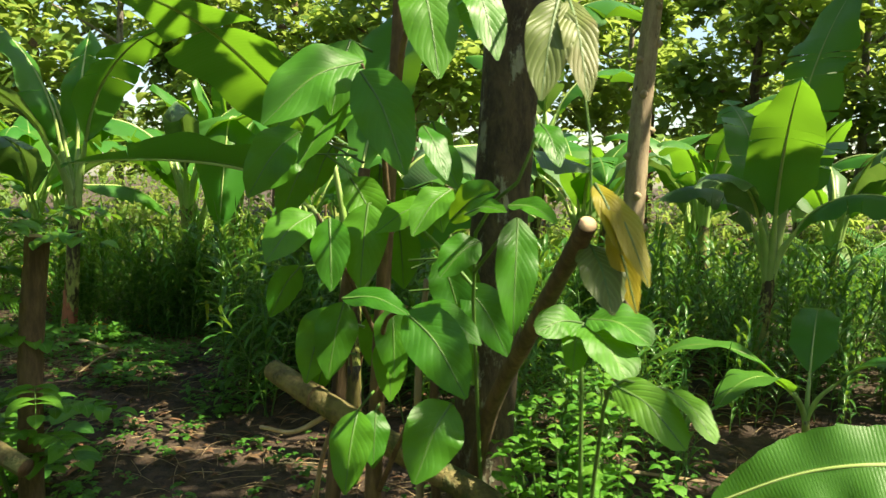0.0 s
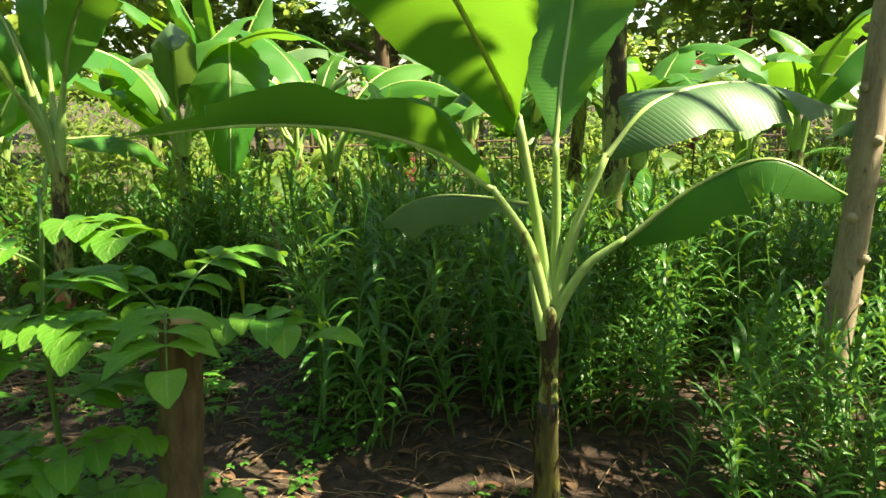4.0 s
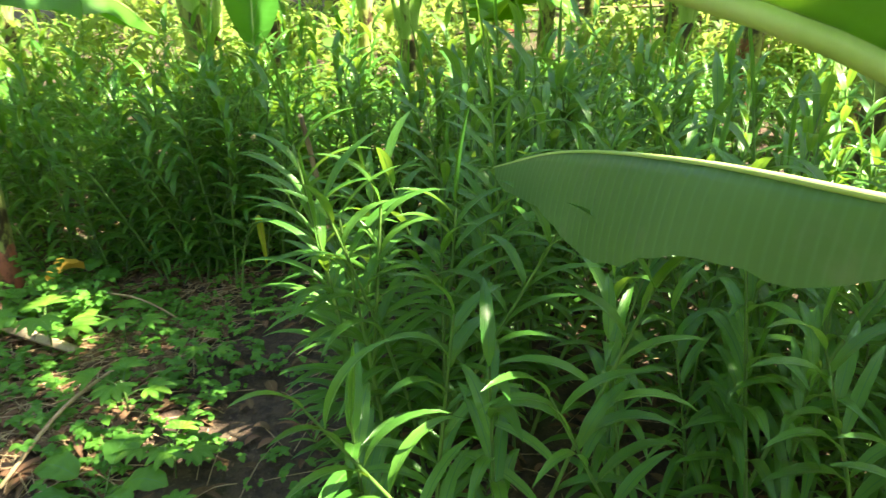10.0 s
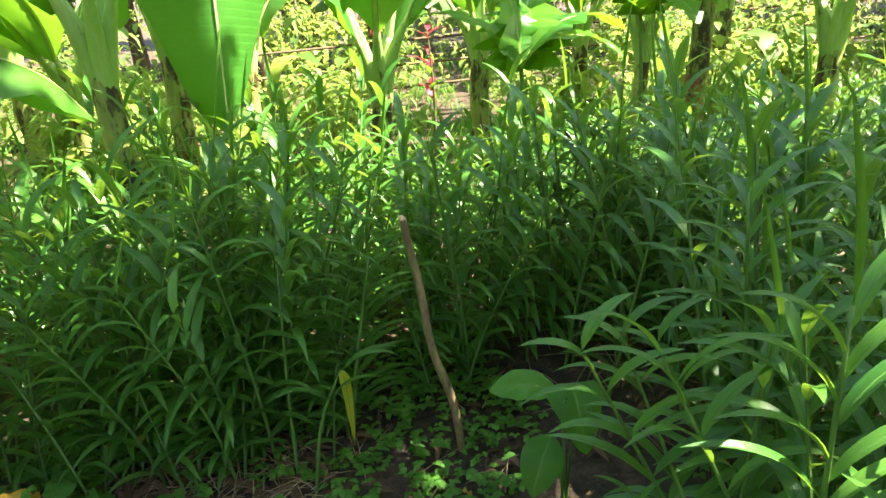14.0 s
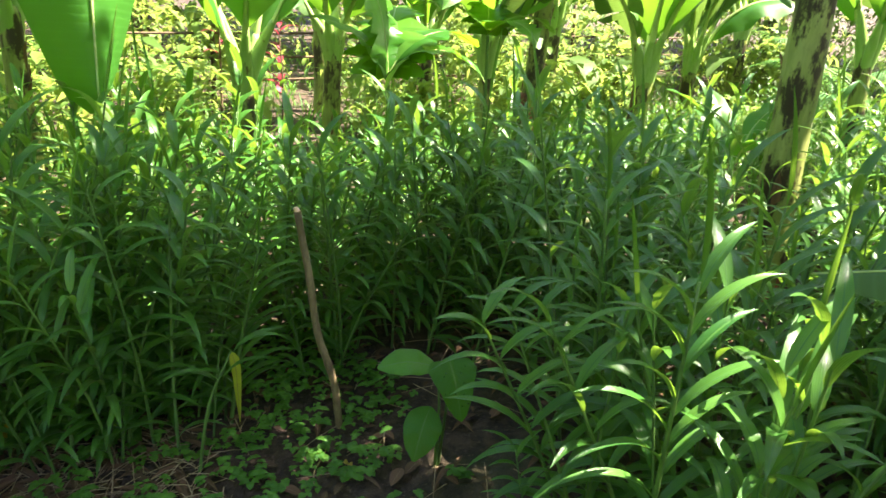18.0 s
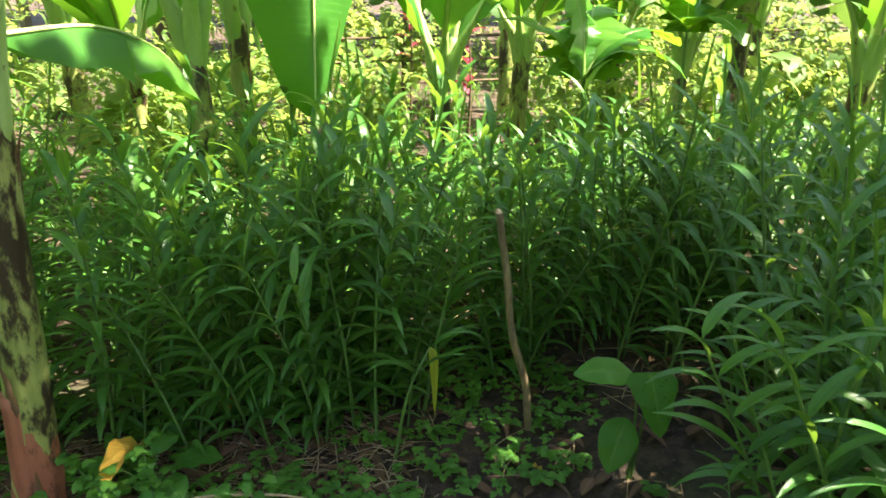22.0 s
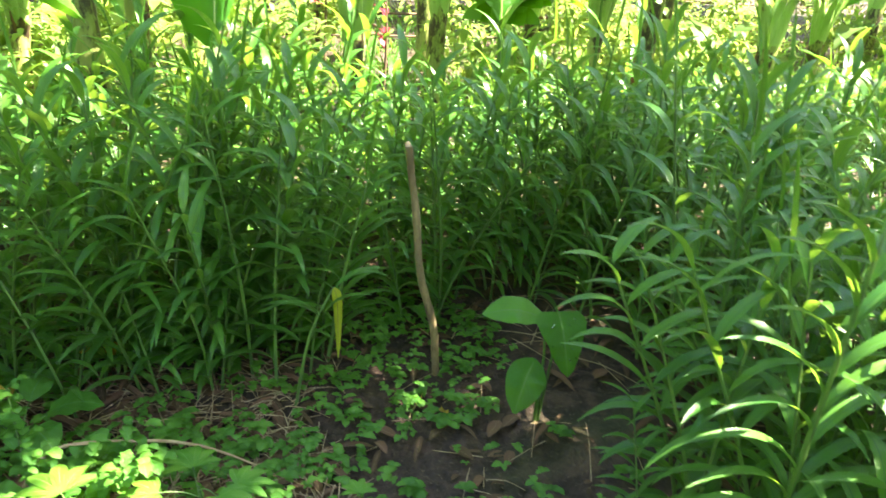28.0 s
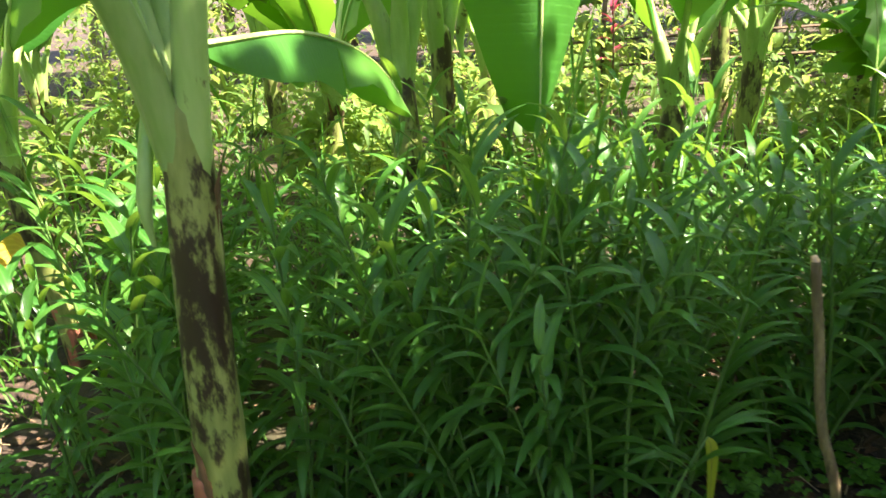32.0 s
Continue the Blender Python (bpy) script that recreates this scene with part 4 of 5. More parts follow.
def round_leaf_shoot():
    o = np.array((0.4, 1.15, -0.1))
    root = thing("seedling", o, "bright green seedling with round soft leaves", "seedling")
    stalk_to(root, [(0.4, 1.15, -0.12), (0.38, 1.12, 0.5), (0.35, 1.06, 1.14)], o, (0.007, 0.006, 0.004))
    stalk_to(root, [(0.39, 1.13, 0.6), (0.38, 1.0, 0.9), (0.38, 0.9, 1.06), (0.47, 0.87, 1.06)], o, (0.005, 0.004, 0.003))
    for i, q in enumerate([(0.35, 1.06, 1.14, 0.25, 0.99, 1.13, 0.036), (0.35, 1.02, 1.14, 0.41, 0.91, 1.06, 0.056), (0.36, 1.05, 1.15, 0.46, 0.95, 1.12, 0.05), (0.38, 0.9, 1.06, 0.48, 0.79, 0.98, 0.038), (0.47, 0.87, 1.06, 0.52, 0.77, 1.0, 0.026), (0.34, 1.06, 1.12, 0.32, 0.98, 1.06, 0.03)]):
        broad_leaf(root, q[:3], q[3:6], q[6], SPROUT, 130 + i, o, "round")


def stub():
    o = np.array((0.18, 1.66, 0.5))
    root = thing("cut_branch", o, "leaning brown branch stub with a pale cut end", "branch")
    q = [np.asarray(p) - o for p in ((0.14, 1.72, 0.35), (0.2, 1.55, 0.78), (0.26, 1.2, 1.08), (0.314, 0.86, 1.35))]
    part("branch", Geo().add(*tube(q, [0.026, 0.022, 0.019, 0.017], 18, 10, 0.08, cap=False)), BARK_BROWN, root)
    d = unit(q[-1] - q[-2])
    part("cut_end", Geo().add(*tube([q[-1] - d * 0.004, q[-1] + d * 0.003], [0.0155, 0.0155], 2, 10)), CUTWOOD, root, "pale cut end")


def leaning_log():
    o = np.array((0.1, 1.4, 0.4))
    root = thing("cut_log", o, "yellow-brown mossy log leaning against the trunk", "log")
    q = [np.asarray(p) - o for p in ((-0.445, 1.76, 0.836), (-0.287, 1.625, 0.795), (-0.02, 1.56, 0.66), (0.25, 1.5, 0.53), (0.85, 1.36, 0.2))]
    part("wood", Geo().add(*tube(q[::-1], [0.042, 0.038, 0.036, 0.035, 0.033], 22, 12, 0.03, cap=False)), LOGWOOD, root)
    d = unit(q[0] - q[1])
    part("cut_end", Geo().add(*tube([q[0] - d * 0.004, q[0] + d * 0.003], [0.031, 0.031], 2, 12)), CUTWOOD, root)
    part("node", Geo().add(*tube([q[1] - d * 0.006, q[1], q[1] + d * 0.006], [0.034, 0.0385, 0.034], 4, 12, 0.02, cap=False)), BARK_BROWN, root, "dark ring scar")
    part("twig", Geo().add(*tube([q[1] + (0.05, 0.02, -0.04), q[1] + (-0.06, 0.0, -0.1), q[1] + (-0.17, 0.03, -0.1)], [0.009, 0.007, 0.005], 8, 6, 0.1)), TWIG, root)


def side_stem(at, h, r, lean, material, label, scars=True, seed=0):
    """A slim bare stem with ring scars of fallen leaves."""
    rs = np.random.RandomState(seed)
    root = thing("bare_stem", at, label, "tree")
    top = np.array([lean[0], lean[1], h])
    pts = [(0, 0, -0.06), top * 0.35 + (0.012, 0, 0), top * 0.7 - (0.012, 0, 0), top]
    part("stem", Geo().add(*tube(pts, [r * 1.12, r, r * 0.92, r * 0.7], 40, 12, 0.03, rs)), material, root)
    if scars:
        sp = spline(pts, 200)
        for i in range(int(h / 0.11)):
            k = min(196, int((0.03 + i * 0.11 / h + rs.uniform(-0.01, 0.01)) * 200))
            rr = np.interp(k / 200, [0, 0.35, 0.7, 1], [r * 1.12, r, r * 0.92, r * 0.7])
            a = i * 2.5 + rs.uniform(-0.4, 0.4)
            out = np.array([math.cos(a), math.sin(a), 0])
            o = sp[k] + out * rr * 0.86
            part("leaf_scar", Geo().add(*tube([o - (0, 0, 0.014), o + out * rr * 0.2, o + (0, 0, 0.012)], [rr * 0.3, rr * 0.42, rr * 0.22], 4, 8)), material, root)
    return root


def papaya_crown(root, top, seed):
    rs = np.random.RandomState(seed)
    for i in range(9):
        a, L = i * 2.4, rs.uniform(0.5, 0.8)
        q = turned((arc(L, 55, -5, 4), None, None), a, top)[0]
        part("leaf_stalk", Geo().add(*tube(q, [0.011, 0.008, 0.005], 8, 6)), GINGER_STEM, root)
        g = Geo()
        for j in range(7):
            b = a + (j - 3) * 0.72
            g.add(*turned(blade(arc(0.3 - 0.03 * abs(j - 3), 0, -40, 4), 0.06, "ovate", 8, 2, (8, 8), rs=rs, lobes=3), b, q[-1]))
        part("leaf", g, SPROUT, root)


def sprouting_post():
    o = np.array((-1.5, 2.24, -0.2))
    root = thing("sprouting_post", o, "brown cut post sprouting bright green compound leaves", "post")
    rs = np.random.RandomState(31)
    part("post", Geo().add(*tube([(0.03, 0, -0.1), (0.01, 0.02, 0.5), (0.02, 0.03, 1.0), (0.05, 0.04, 1.38)], [0.05, 0.045, 0.044, 0.043], 22, 12, 0.06, rs, cap=False)), BARK_BROWN, root)
    part("cut_end", Geo().add(*tube([(0.049, 0.04, 1.372), (0.05, 0.04, 1.384)], [0.041, 0.041], 2, 12)), TWIG, root)
    for i, (z, az, el) in enumerate([(1.3, -20, 50), (1.36, -75, 40), (1.3, 200, 55), (1.22, 120, 50), (0.8, -60, 25), (1.0, -140, 40), (0.7, 10, 25), (0.62, -100, 30), (0.72, 180, 40), (1.36, 60, 60), (1.34, 160, 70), (1.1, 230, 45), (0.6, -40, 30)]):
        a = radians(az)
        L = rs.uniform(0.28, 0.4)
        q = turned((arc(L, el, -25, 6), None, None), a, (0.03, 0.03, z))[0]
        br = part("sprout", Geo().add(*tube(q, [0.0035, 0.0025, 0.0015], 10, 5)), GINGER_STEM, root)
        sp = spline(q, 20)
        for j in range(13):
            k = 20 if j == 12 else 5 + (j // 2) * 15 // 6
            sd = 0 if j == 12 else (1 if j % 2 else -1)
            b = a + sd * rs.uniform(1.05, 1.35)
            l = rs.uniform(0.075, 0.1) * (0.8 + 0.4 * k / 20)
            part("leaflet", Geo().add(*turned(blade(arc(l, rs.uniform(-5, 20), rs.uniform(-50, -20), 3), l * 0.3, "ovate", 6, 2, (10, 10), rs=rs), b, sp[k])), SPROUT, br)


sapling()
climber()
olive_branch()
round_leaf_shoot()
stub()
leaning_log()
S1 = side_stem((1.12, 4.02, -0.1), 3.0, 0.068, (0.18, 0.0), BARK_PALE, "pale scarred stem standing among ginger", seed=3)
papaya_crown(S1, (0.18, 0, 3.0), 5)
side_stem((-0.32, 1.72, -0.1), 1.55, 0.024, (0.15, 0.0), BARK_BROWN, "thin brown sapling stem without leaves", False, 6)
side_stem((-0.02, 1.95, -0.1), 1.2, 0.014, (0.03, 0.0), BARK_PALE, "thin pale cane beside the trunk", False, 7)
side_stem((0.04, 1.92, -0.1), 1.1, 0.017, (0.02, 0.03), BARK_BROWN, "thin pale cane beside the trunk", False, 8)
side_stem((-0.5, 2.3, -0.1), 0.7, 0.01, (0.2, -0.1), TWIG, "dry leaning stick under the sapling", False, 9)
sprouting_post()

# ---- the gap in the ginger ----


def stake():
    o = np.array((-1.72, 5.95, -0.1))
    root = thing("stake", o, "crooked pale wooden stake with a cut top", "stake")
    part("stick", Geo().add(*tube([(0.02, 0.0, -0.08), (0.0, 0.01, 0.2), (-0.055, 0.03, 0.42), (-0.075, 0.05, 0.62), (-0.11, 0.055, 0.85)], [0.013, 0.0135, 0.0125, 0.013, 0.0115], 26, 10, 0.09)), STAKE, root)
    part("cut_top", Geo().add(*tube([(-0.11, 0.055, 0.848), (-0.115, 0.055, 0.862)], [0.0105, 0.007], 2, 8)), CUTWOOD, root, "pale cut top")


def broad_seedling():
    o = np.array((-1.5, 5.6, -0.1))
    root = thing("seedling", o, "low seedling with three broad dark leaves, dewdrops on one", "seedling")
    for i, (base, tip, hw) in enumerate([((0.02, -0.01, 0.45), (0.005, -0.13, 0.3), 0.085), ((-0.02, 0.0, 0.43), (-0.2, 0.05, 0.44), 0.048), ((-0.05, -0.03, 0.31), (-0.14, -0.1, 0.18), 0.06)]):
        b, t = np.array(base), np.array(tip)
        lf = part("leaf", Geo().add(*blade([b, (b + t) / 2 + (0, 0, 0.02), t], hw, "heart" if i == 0 else "ovate", 14, 4, (10, 10), -15, (0, -0.6, 1), 0.004)), JACK, root)
        part("leaf_stalk", Geo().add(*tube([(0, 0, -0.03), b * 0.6 + (0.01, 0, 0.02), b], [0.006, 0.004, 0.003], 8, 6)), GINGER_STEM, root)
        if i == 0:
            rs = np.random.RandomState(4)
            for _ in range(14):
                k, w = rs.uniform(0.15, 0.8), rs.uniform(-0.045, 0.045)
                c = b + (t - b) * k + np.array((w, -0.012, 0.014))
                part("dewdrop", Geo().add(*tube([c - (0, 0.001, 0.002), c, c + (0, 0.001, 0.002)], [0.001, rs.uniform(0.002, 0.0035), 0.001], 4, 6)), DEW, lf)


def yellow_curl(at, L, hw, az, label, rise=25):
    root = thing("fallen_leaf", at, label, "dead leaf")
    rs = np.random.RandomState(int(abs(at[0]) * 100))
    part("blade", Geo().add(*turned(blade(arc(L, rise, -40, 5), hw, "ovate", 12, 3, (35, 50), 20, wave=0.01, rs=rs), az)), YELLOW, root)
    part("leaf_stalk", Geo().add(*tube(turned((np.array([(0, 0, 0), (-0.05, 0.01, -0.01), (-0.1, 0, -0.02)]), None, None), az)[0], [0.003, 0.002], 5, 5)), TWIG, root)


def pendant():
    root = thing("ginger_plant", (-2.2, 5.95, -0.1), "low ginger shoot bent over with a yellowing hanging leaf", "ginger plant", "ginger shoots")
    part("stem", Geo().add(*tube([(0, 0, -0.03), (0.05, 0, 0.25), (0.13, 0.01, 0.42)], [0.006, 0.005, 0.003], 8, 6)), GINGER_STEM, root)
    part("leaf", Geo().add(*blade([(0.13, 0.01, 0.42), (0.14, 0.0, 0.36), (0.145, 0.0, 0.15)], 0.017, "lance", 8, 1, (15, 15), up=(0.2, -1, 0.1))), GINGER_YELLOW, root, "yellow hanging leaf")
    for i, (a, e0, e1, L) in enumerate([(0.0, 40, -40, 0.22), (0.3, 30, -30, 0.24), (2.9, 40, -30, 0.24), (3.4, 55, -20, 0.24), (-0.4, 60, 0, 0.2)]):
        part("leaf", Geo().add(*turned(blade(arc(L, e0, e1, 5), 0.014, "lance", 7, 1, (16, 16)), a, (0.09 if i > 1 else 0.13, 0, 0.32 if i > 1 else 0.42))), GINGER, root)


def pole(at, pts, r, label, name="fallen_stick", material=None):
    root = thing(name, at, label, "stick")
    part("wood", Geo().add(*tube(pts, r, 16, 8, 0.08)), material or TWIG, root)


stake()
broad_seedling()
pendant()
yellow_curl((-1.83, 5.8, -0.06), 0.045, 0.024, 1.0, "small round yellow fallen leaf on dark soil", 10)
yellow_curl((-1.77, 5.77, -0.07), 0.06, 0.012, -1.0, "small curled yellow fallen leaf", 10)
yellow_curl((-3.02, 6.1, -0.01), 0.22, 0.06, -2.0, "curled golden yellow dead leaf lying on weeds", 35)
yellow_curl((-2.85, 6.35, -0.04), 0.16, 0.045, -0.4, "dry brownish yellow leaf on the soil", 25)
pole((-2.9, 5.4, 0.0), [(-0.3, 0.18, 0.0), (0, 0, 0.04), (0.25, -0.1, 0.02)], [0.02, 0.022, 0.018], "short pale peeled log in the weeds", material=BARK_PALE)
pole((-2.76, 5.68, -0.06), [(-0.2, -0.12, 0.0), (-0.11, -0.02, 0.15), (0.1, 0.0, 0.13), (0.26, -0.03, 0.1), (0.42, -0.06, 0.01)], [0.005, 0.005, 0.004, 0.003], "thin bent dry twig arching over weeds")
pole((-2.45, 4.85, 0.02), [(-0.05, -0.3, 0.0), (0.0, 0.0, 0.06), (0.05, 0.35, 0.02)], [0.006, 0.007, 0.005], "thin dry stick lying in weeds")
pole((-1.35, 5.05, -0.07), [(-0.2, 0.0, 0.0), (0, 0.03, 0.02), (0.2, -0.02, 0.0)], [0.012, 0.014, 0.01], "short stick lying on the soil", material=BARK_BROWN)
pole((0.9, 3.2, -0.06), [(-0.4, 0.1, 0.02), (0, 0, 0.03), (0.5, -0.1, 0.01)], [0.014, 0.012, 0.01], "dry pole lying on the ground")

# ---- weeds, litter ----


def palm_leaf_weed(at, s, seed, label="cassava seedling with spread finger-like leaflets"):
    rs = np.random.RandomState(seed)
    root = thing("cassava_seedling", at, label, "seedling", "cassava seedlings")
    part("stem", Geo().add(*tube([(0, 0, -0.03), (0.01, 0, 0.1 * s), (0, 0.01, 0.2 * s)], [0.005 * s, 0.004 * s, 0.003 * s], 6, 6)), GINGER_STEM, root)
    for i in range(4):
        a = i * 1.7 + rs.uniform(-0.3, 0.3)
        q = turned((arc(0.14 * s, 40, 10, 3), None, None), a, (0, 0.005, (0.1 + 0.03 * i) * s))[0]
        lf = part("leaf_stalk", Geo().add(*tube(q, [0.002 * s + 0.0005, 0.0015 * s], 5, 5)), GINGER_STEM, root)
        for j in range(6):
            l = (0.13 - 0.012 * abs(j - 2.5)) * s
            part("leaflet", Geo().add(*turned(blade(arc(l, 10, -20, 3), l * 0.17, "ovate", 7, 1, (10, 10), rs=rs), a + (j - 2.5) * 0.6, q[-1])), SPROUT, lf)


for i, (x, y, s) in enumerate([(-2.76, 5.32, 0.95), (-2.52, 5.42, 0.75), (-2.95, 5.15, 0.7), (-2.3, 4.95, 0.75), (-2.05, 4.7, 0.65), (-2.9, 4.75, 0.8), (-2.15, 5.3, 0.5), (-1.95, 4.4, 0.6)]):
    palm_leaf_weed((x, y, float(ground_z(x, y))), s, 60 + i)


def weed_cover():
    """Low weeds of small leaves in threes, creeping over soil."""
    rs = np.random.RandomState(12)
    g = Geo()
    kinds = []
    for k in range(6):
        q = Geo()
        n = rs.randint(3, 7)
        for i in range(n):
            a, h = rs.uniform(0, 6.28), rs.uniform(0.03, 0.12)
            o = np.array([math.cos(a) * h * 0.6, math.sin(a) * h * 0.6, h])
            for j in range(3):
                l = rs.uniform(0.025, 0.05)
                q.add(*turned(blade(arc(l, 15, -25, 2), l * 0.36, "ovate", 4, 1, (12, 12), rs=rs), a + (j - 1) * 1.5 + rs.uniform(-0.3, 0.3), o))
        kinds.append(q.arrays())
    count = 0
    for _ in range(15000):
        x, y = rs.uniform(-5.5, 2.5), rs.uniform(0.6, 7.5)
        p = 0.0
        if x < -1.9 and 4.2 < y < 6.6:
            p = 0.9
        if -2.2 < x < -1.4 and 5.4 < y < 6.8:
            p = 0.9
        if -2.6 < x < -1.2 and 4.0 < y < 5.4:
            p = 0.75
        if x < -1.4 and y < 4.2:
            p = 0.6
        if -1.2 < x < 1.5 and y < 3.6:
            p = 0.12
        if x > 0.3 and y < 2.2:
            p = 0.6
        if off_walk(x, y) < 0.35:
            p *= 0.5
        if -1.95 < x < -1.1 and 4.75 < y < 5.65:
            p = 0.15
        if rs.rand() < p and noise.noise((x * 1.3, y * 1.3, 0)) > -0.45:
            g.add(*turned(kinds[rs.randint(6)], rs.uniform(0, 6.28), (x, y, float(ground_z(x, y))), rs.uniform(0.4, 0.95)))
            count += 1
    ob = new("weeds", mesh_of("weeds", g, HERB))
    tagged(ob, "low creeping green weeds with small leaves on soil", "weeds", kind="stuff")


def litter():
    """Dead leaves and straw on the soil."""
    rs = np.random.RandomState(14)
    g, t = Geo(), Geo()
    kinds = [blade(arc(L, e, -e, 3), L * w, "ovate", 5, 1, (f, f), rs=rs) for L, e, w, f in ((0.06, 20, 0.25, 30), (0.08, 10, 0.22, 15), (0.035, 25, 0.35, 40), (0.13, 12, 0.1, 35))]
    for i in range(7400):
        x, y = (rs.uniform(-5, 2.5), rs.uniform(0.5, 7)) if i < 5200 else (rs.uniform(-3.7, -2.2), rs.uniform(4.6, 6.3))
        g.add(*turned(kinds[rs.randint(4)], rs.uniform(0, 6.28), (x, y, float(ground_z(x, y)) + rs.uniform(0.004, 0.02)), rs.uniform(0.6, 1.3)))
        if rs.rand() < (0.35 if i < 5200 else 0.7):
            a, L = rs.uniform(0, 6.28), rs.uniform(0.08, 0.35)
            z = float(ground_z(x, y)) + 0.012
            d = np.array([math.cos(a), math.sin(a), 0]) * L / 2
            t.add(*tube([np.array([x, y, z]) - d, np.array([x, y, z + rs.uniform(0, 0.03)]), np.array([x, y, z]) + d], [0.002, 0.0013], 4, 4))
    tagged(new("leaf_litter", mesh_of("leaf_litter", g, DEAD)), "brown dead leaves scattered on soil", "dead leaves", kind="stuff")
    tagged(new("straw", mesh_of("straw", t, TWIG)), "thin dry stalks scattered on soil", "dry stalks", kind="stuff")


weed_cover()
litter()


def herb_bush(at, h, spread, n, label, seed, material=None, ls=0.042):
    rs = np.random.RandomState(seed)
    root = thing("weed_bush", at, label, "weed")
    for i in range(n):
        a, d = rs.uniform(0, 6.28), spread * math.sqrt(rs.rand())
        e = np.array([math.cos(a) * d, math.sin(a) * d, h * rs.uniform(0.55, 1.0) * (1 - 0.3 * d / spread)])
        q = [e * (0.15, 0.15, 0) - (0, 0, 0.03), e * (0.6, 0.6, 0.5), e]
        st = part("stem", Geo().add(*tube(q, [0.004, 0.003, 0.0015], 6, 5)), GINGER_STEM, root)
        sp = spline(q, 12)
        g = Geo()
        for k in range(4, 13):
            for j in range(5):
                l = ls * rs.uniform(0.6, 1.2)
                g.add(*turned(blade(arc(l, rs.uniform(0, 40), -25, 2), l * 0.4, "ovate", 4, 1, (12, 12), rs=rs, lobes=2), rs.uniform(0, 6.28), sp[k] + rs.uniform(-0.025, 0.025, 3)))
        tagged(part("foliage", g, material or SPROUT, st), kind="stuff")


herb_bush((0.45, 1.36, -0.1), 1.22, 0.34, 46, "bright green weed bush with small lobed leaves", 5)
herb_bush((0.72, 1.25, -0.1), 0.95, 0.25, 18, "bright green weed bush with small lobed leaves", 6)
herb_bush((-1.25, 1.75, -0.1), 0.45, 0.25, 10, "low bright weed at the foot of the post", 7)
herb_bush((-1.95, 2.9, -0.1), 0.4, 0.3, 10, "low weed with small leaves", 8, HERB)
herb_bush((-2.9, 5.6, 0.0), 0.25, 0.35, 10, "low weed with small leaves", 9, HERB)


def sucker(at, leaves, label, seed):
    root = thing("banana_sucker", at, label, "banana plant", "banana suckers")
    part("pseudostem", Geo().add(*tube([(0, 0, -0.05), (0.01, 0, 0.15), (0, 0, 0.3)], [0.03, 0.025, 0.018], 8, 10)), BANANA_STEM, root)
    for i, (az, e0, e1, pl, bl, hw) in enumerate(leaves):
        a = radians(az)
        pet = turned((arc(pl, 80, e0, 3), None, None), a, (0, 0, 0.25))[0]
        rib = turned((arc(bl, e0, e1, 6), None, None), a, pet[-1])[0]
        banana_leaf(root, pet, rib, hw, (12, 12), -15, BANANA, (), seed + i, 0.01, pr=(0.014, 0.008), m=4, n=24)


sucker((0.8, 0.95, -0.22), [(20, 55, -35, 0.3, 0.75, 0.11), (150, 60, -10, 0.25, 0.5, 0.09), (-60, 60, -30, 0.3, 0.6, 0.1)], "young banana sucker with broad low leaves", 70)


def leaning_sucker():
    root = thing("banana_sucker", (1.12, 0.85, -0.1), "young banana sucker with one long leaf held level", "banana plant", "banana suckers")
    part("pseudostem", Geo().add(*tube([(0, 0, -0.05), (0.01, 0, 0.4), (0, 0, 0.75)], [0.032, 0.027, 0.015], 10, 10)), BANANA_STEM, root)
    banana_leaf(root, [(0, 0, 0.7), (-0.01, 0.0, 0.9), (-0.1, 0.02, 1.03)], [(-0.1, 0.02, 1.03), (-0.26, 0.06, 1.02), (-0.38, 0.1, 0.98), (-0.52, 0.14, 0.9)], 0.075, (8, 8), -10, BANANA, (), 91, 0.008, up=(0, -0.75, 0.65), pr=(0.012, 0.007))
    banana_leaf(root, [(0, 0, 0.7), (0.02, 0.03, 0.95), (0.08, 0.08, 1.1)], [(0.08, 0.08, 1.1), (0.2, 0.2, 1.2), (0.35, 0.35, 1.15)], 0.09, (15, 15), -10, BANANA, (), 92, 0.008, pr=(0.012, 0.007))


leaning_sucker()


def lobed_plant(at, h, leaves, label, seed):
    rs = np.random.RandomState(seed)
    root = thing("lobed_leaf_plant", at, label, "plant")
    part("stem", Geo().add(*tube([(0, 0, -0.05), (0.02, 0, h * 0.5), (0, 0, h)], [0.016, 0.013, 0.01], 10, 8)), GINGER_STEM, root)
    for az, e0, e1, L, hw in leaves:
        q = turned((arc(L, e0, e1, 6), None, None), radians(az), (0, 0, h))[0]
        lf = part("leaf", Geo().add(*blade(q, hw, "heart", 60, 3, (10, 10), -15, up=(-math.cos(radians(az)), -math.sin(radians(az)), 0.6) if e1 > 40 else (0, 0, 1), rs=rs, wave=0.01, lobes=7)), JACK, root)
        part("midrib", Geo().add(*tube(q, [0.006, 0.004, 0.002], 10, 5)), BANANA_RIB, lf)


lobed_plant((-0.93, 7.3, -0.1), 1.08, [(100, 84, 62, 0.36, 0.17), (135, 86, 55, 0.75, 0.25), (-5, 50, -30, 0.5, 0.19), (150, 60, -10, 0.65, 0.25), (60, 65, 0, 0.65, 0.25), (10, 55, -30, 0.7, 0.25), (-30, 50, -50, 0.6, 0.24)], "plant with large deeply lobed glossy leaves", 3)
lobed_plant((0.35, 8.4, -0.1), 1.2, [(-80, 40, -50, 0.6, 0.24), (150, 50, -20, 0.65, 0.25), (60, 55, 0, 0.6, 0.2), (-10, 45, -40, 0.6, 0.24)], "plant with large deeply lobed glossy leaves", 4)


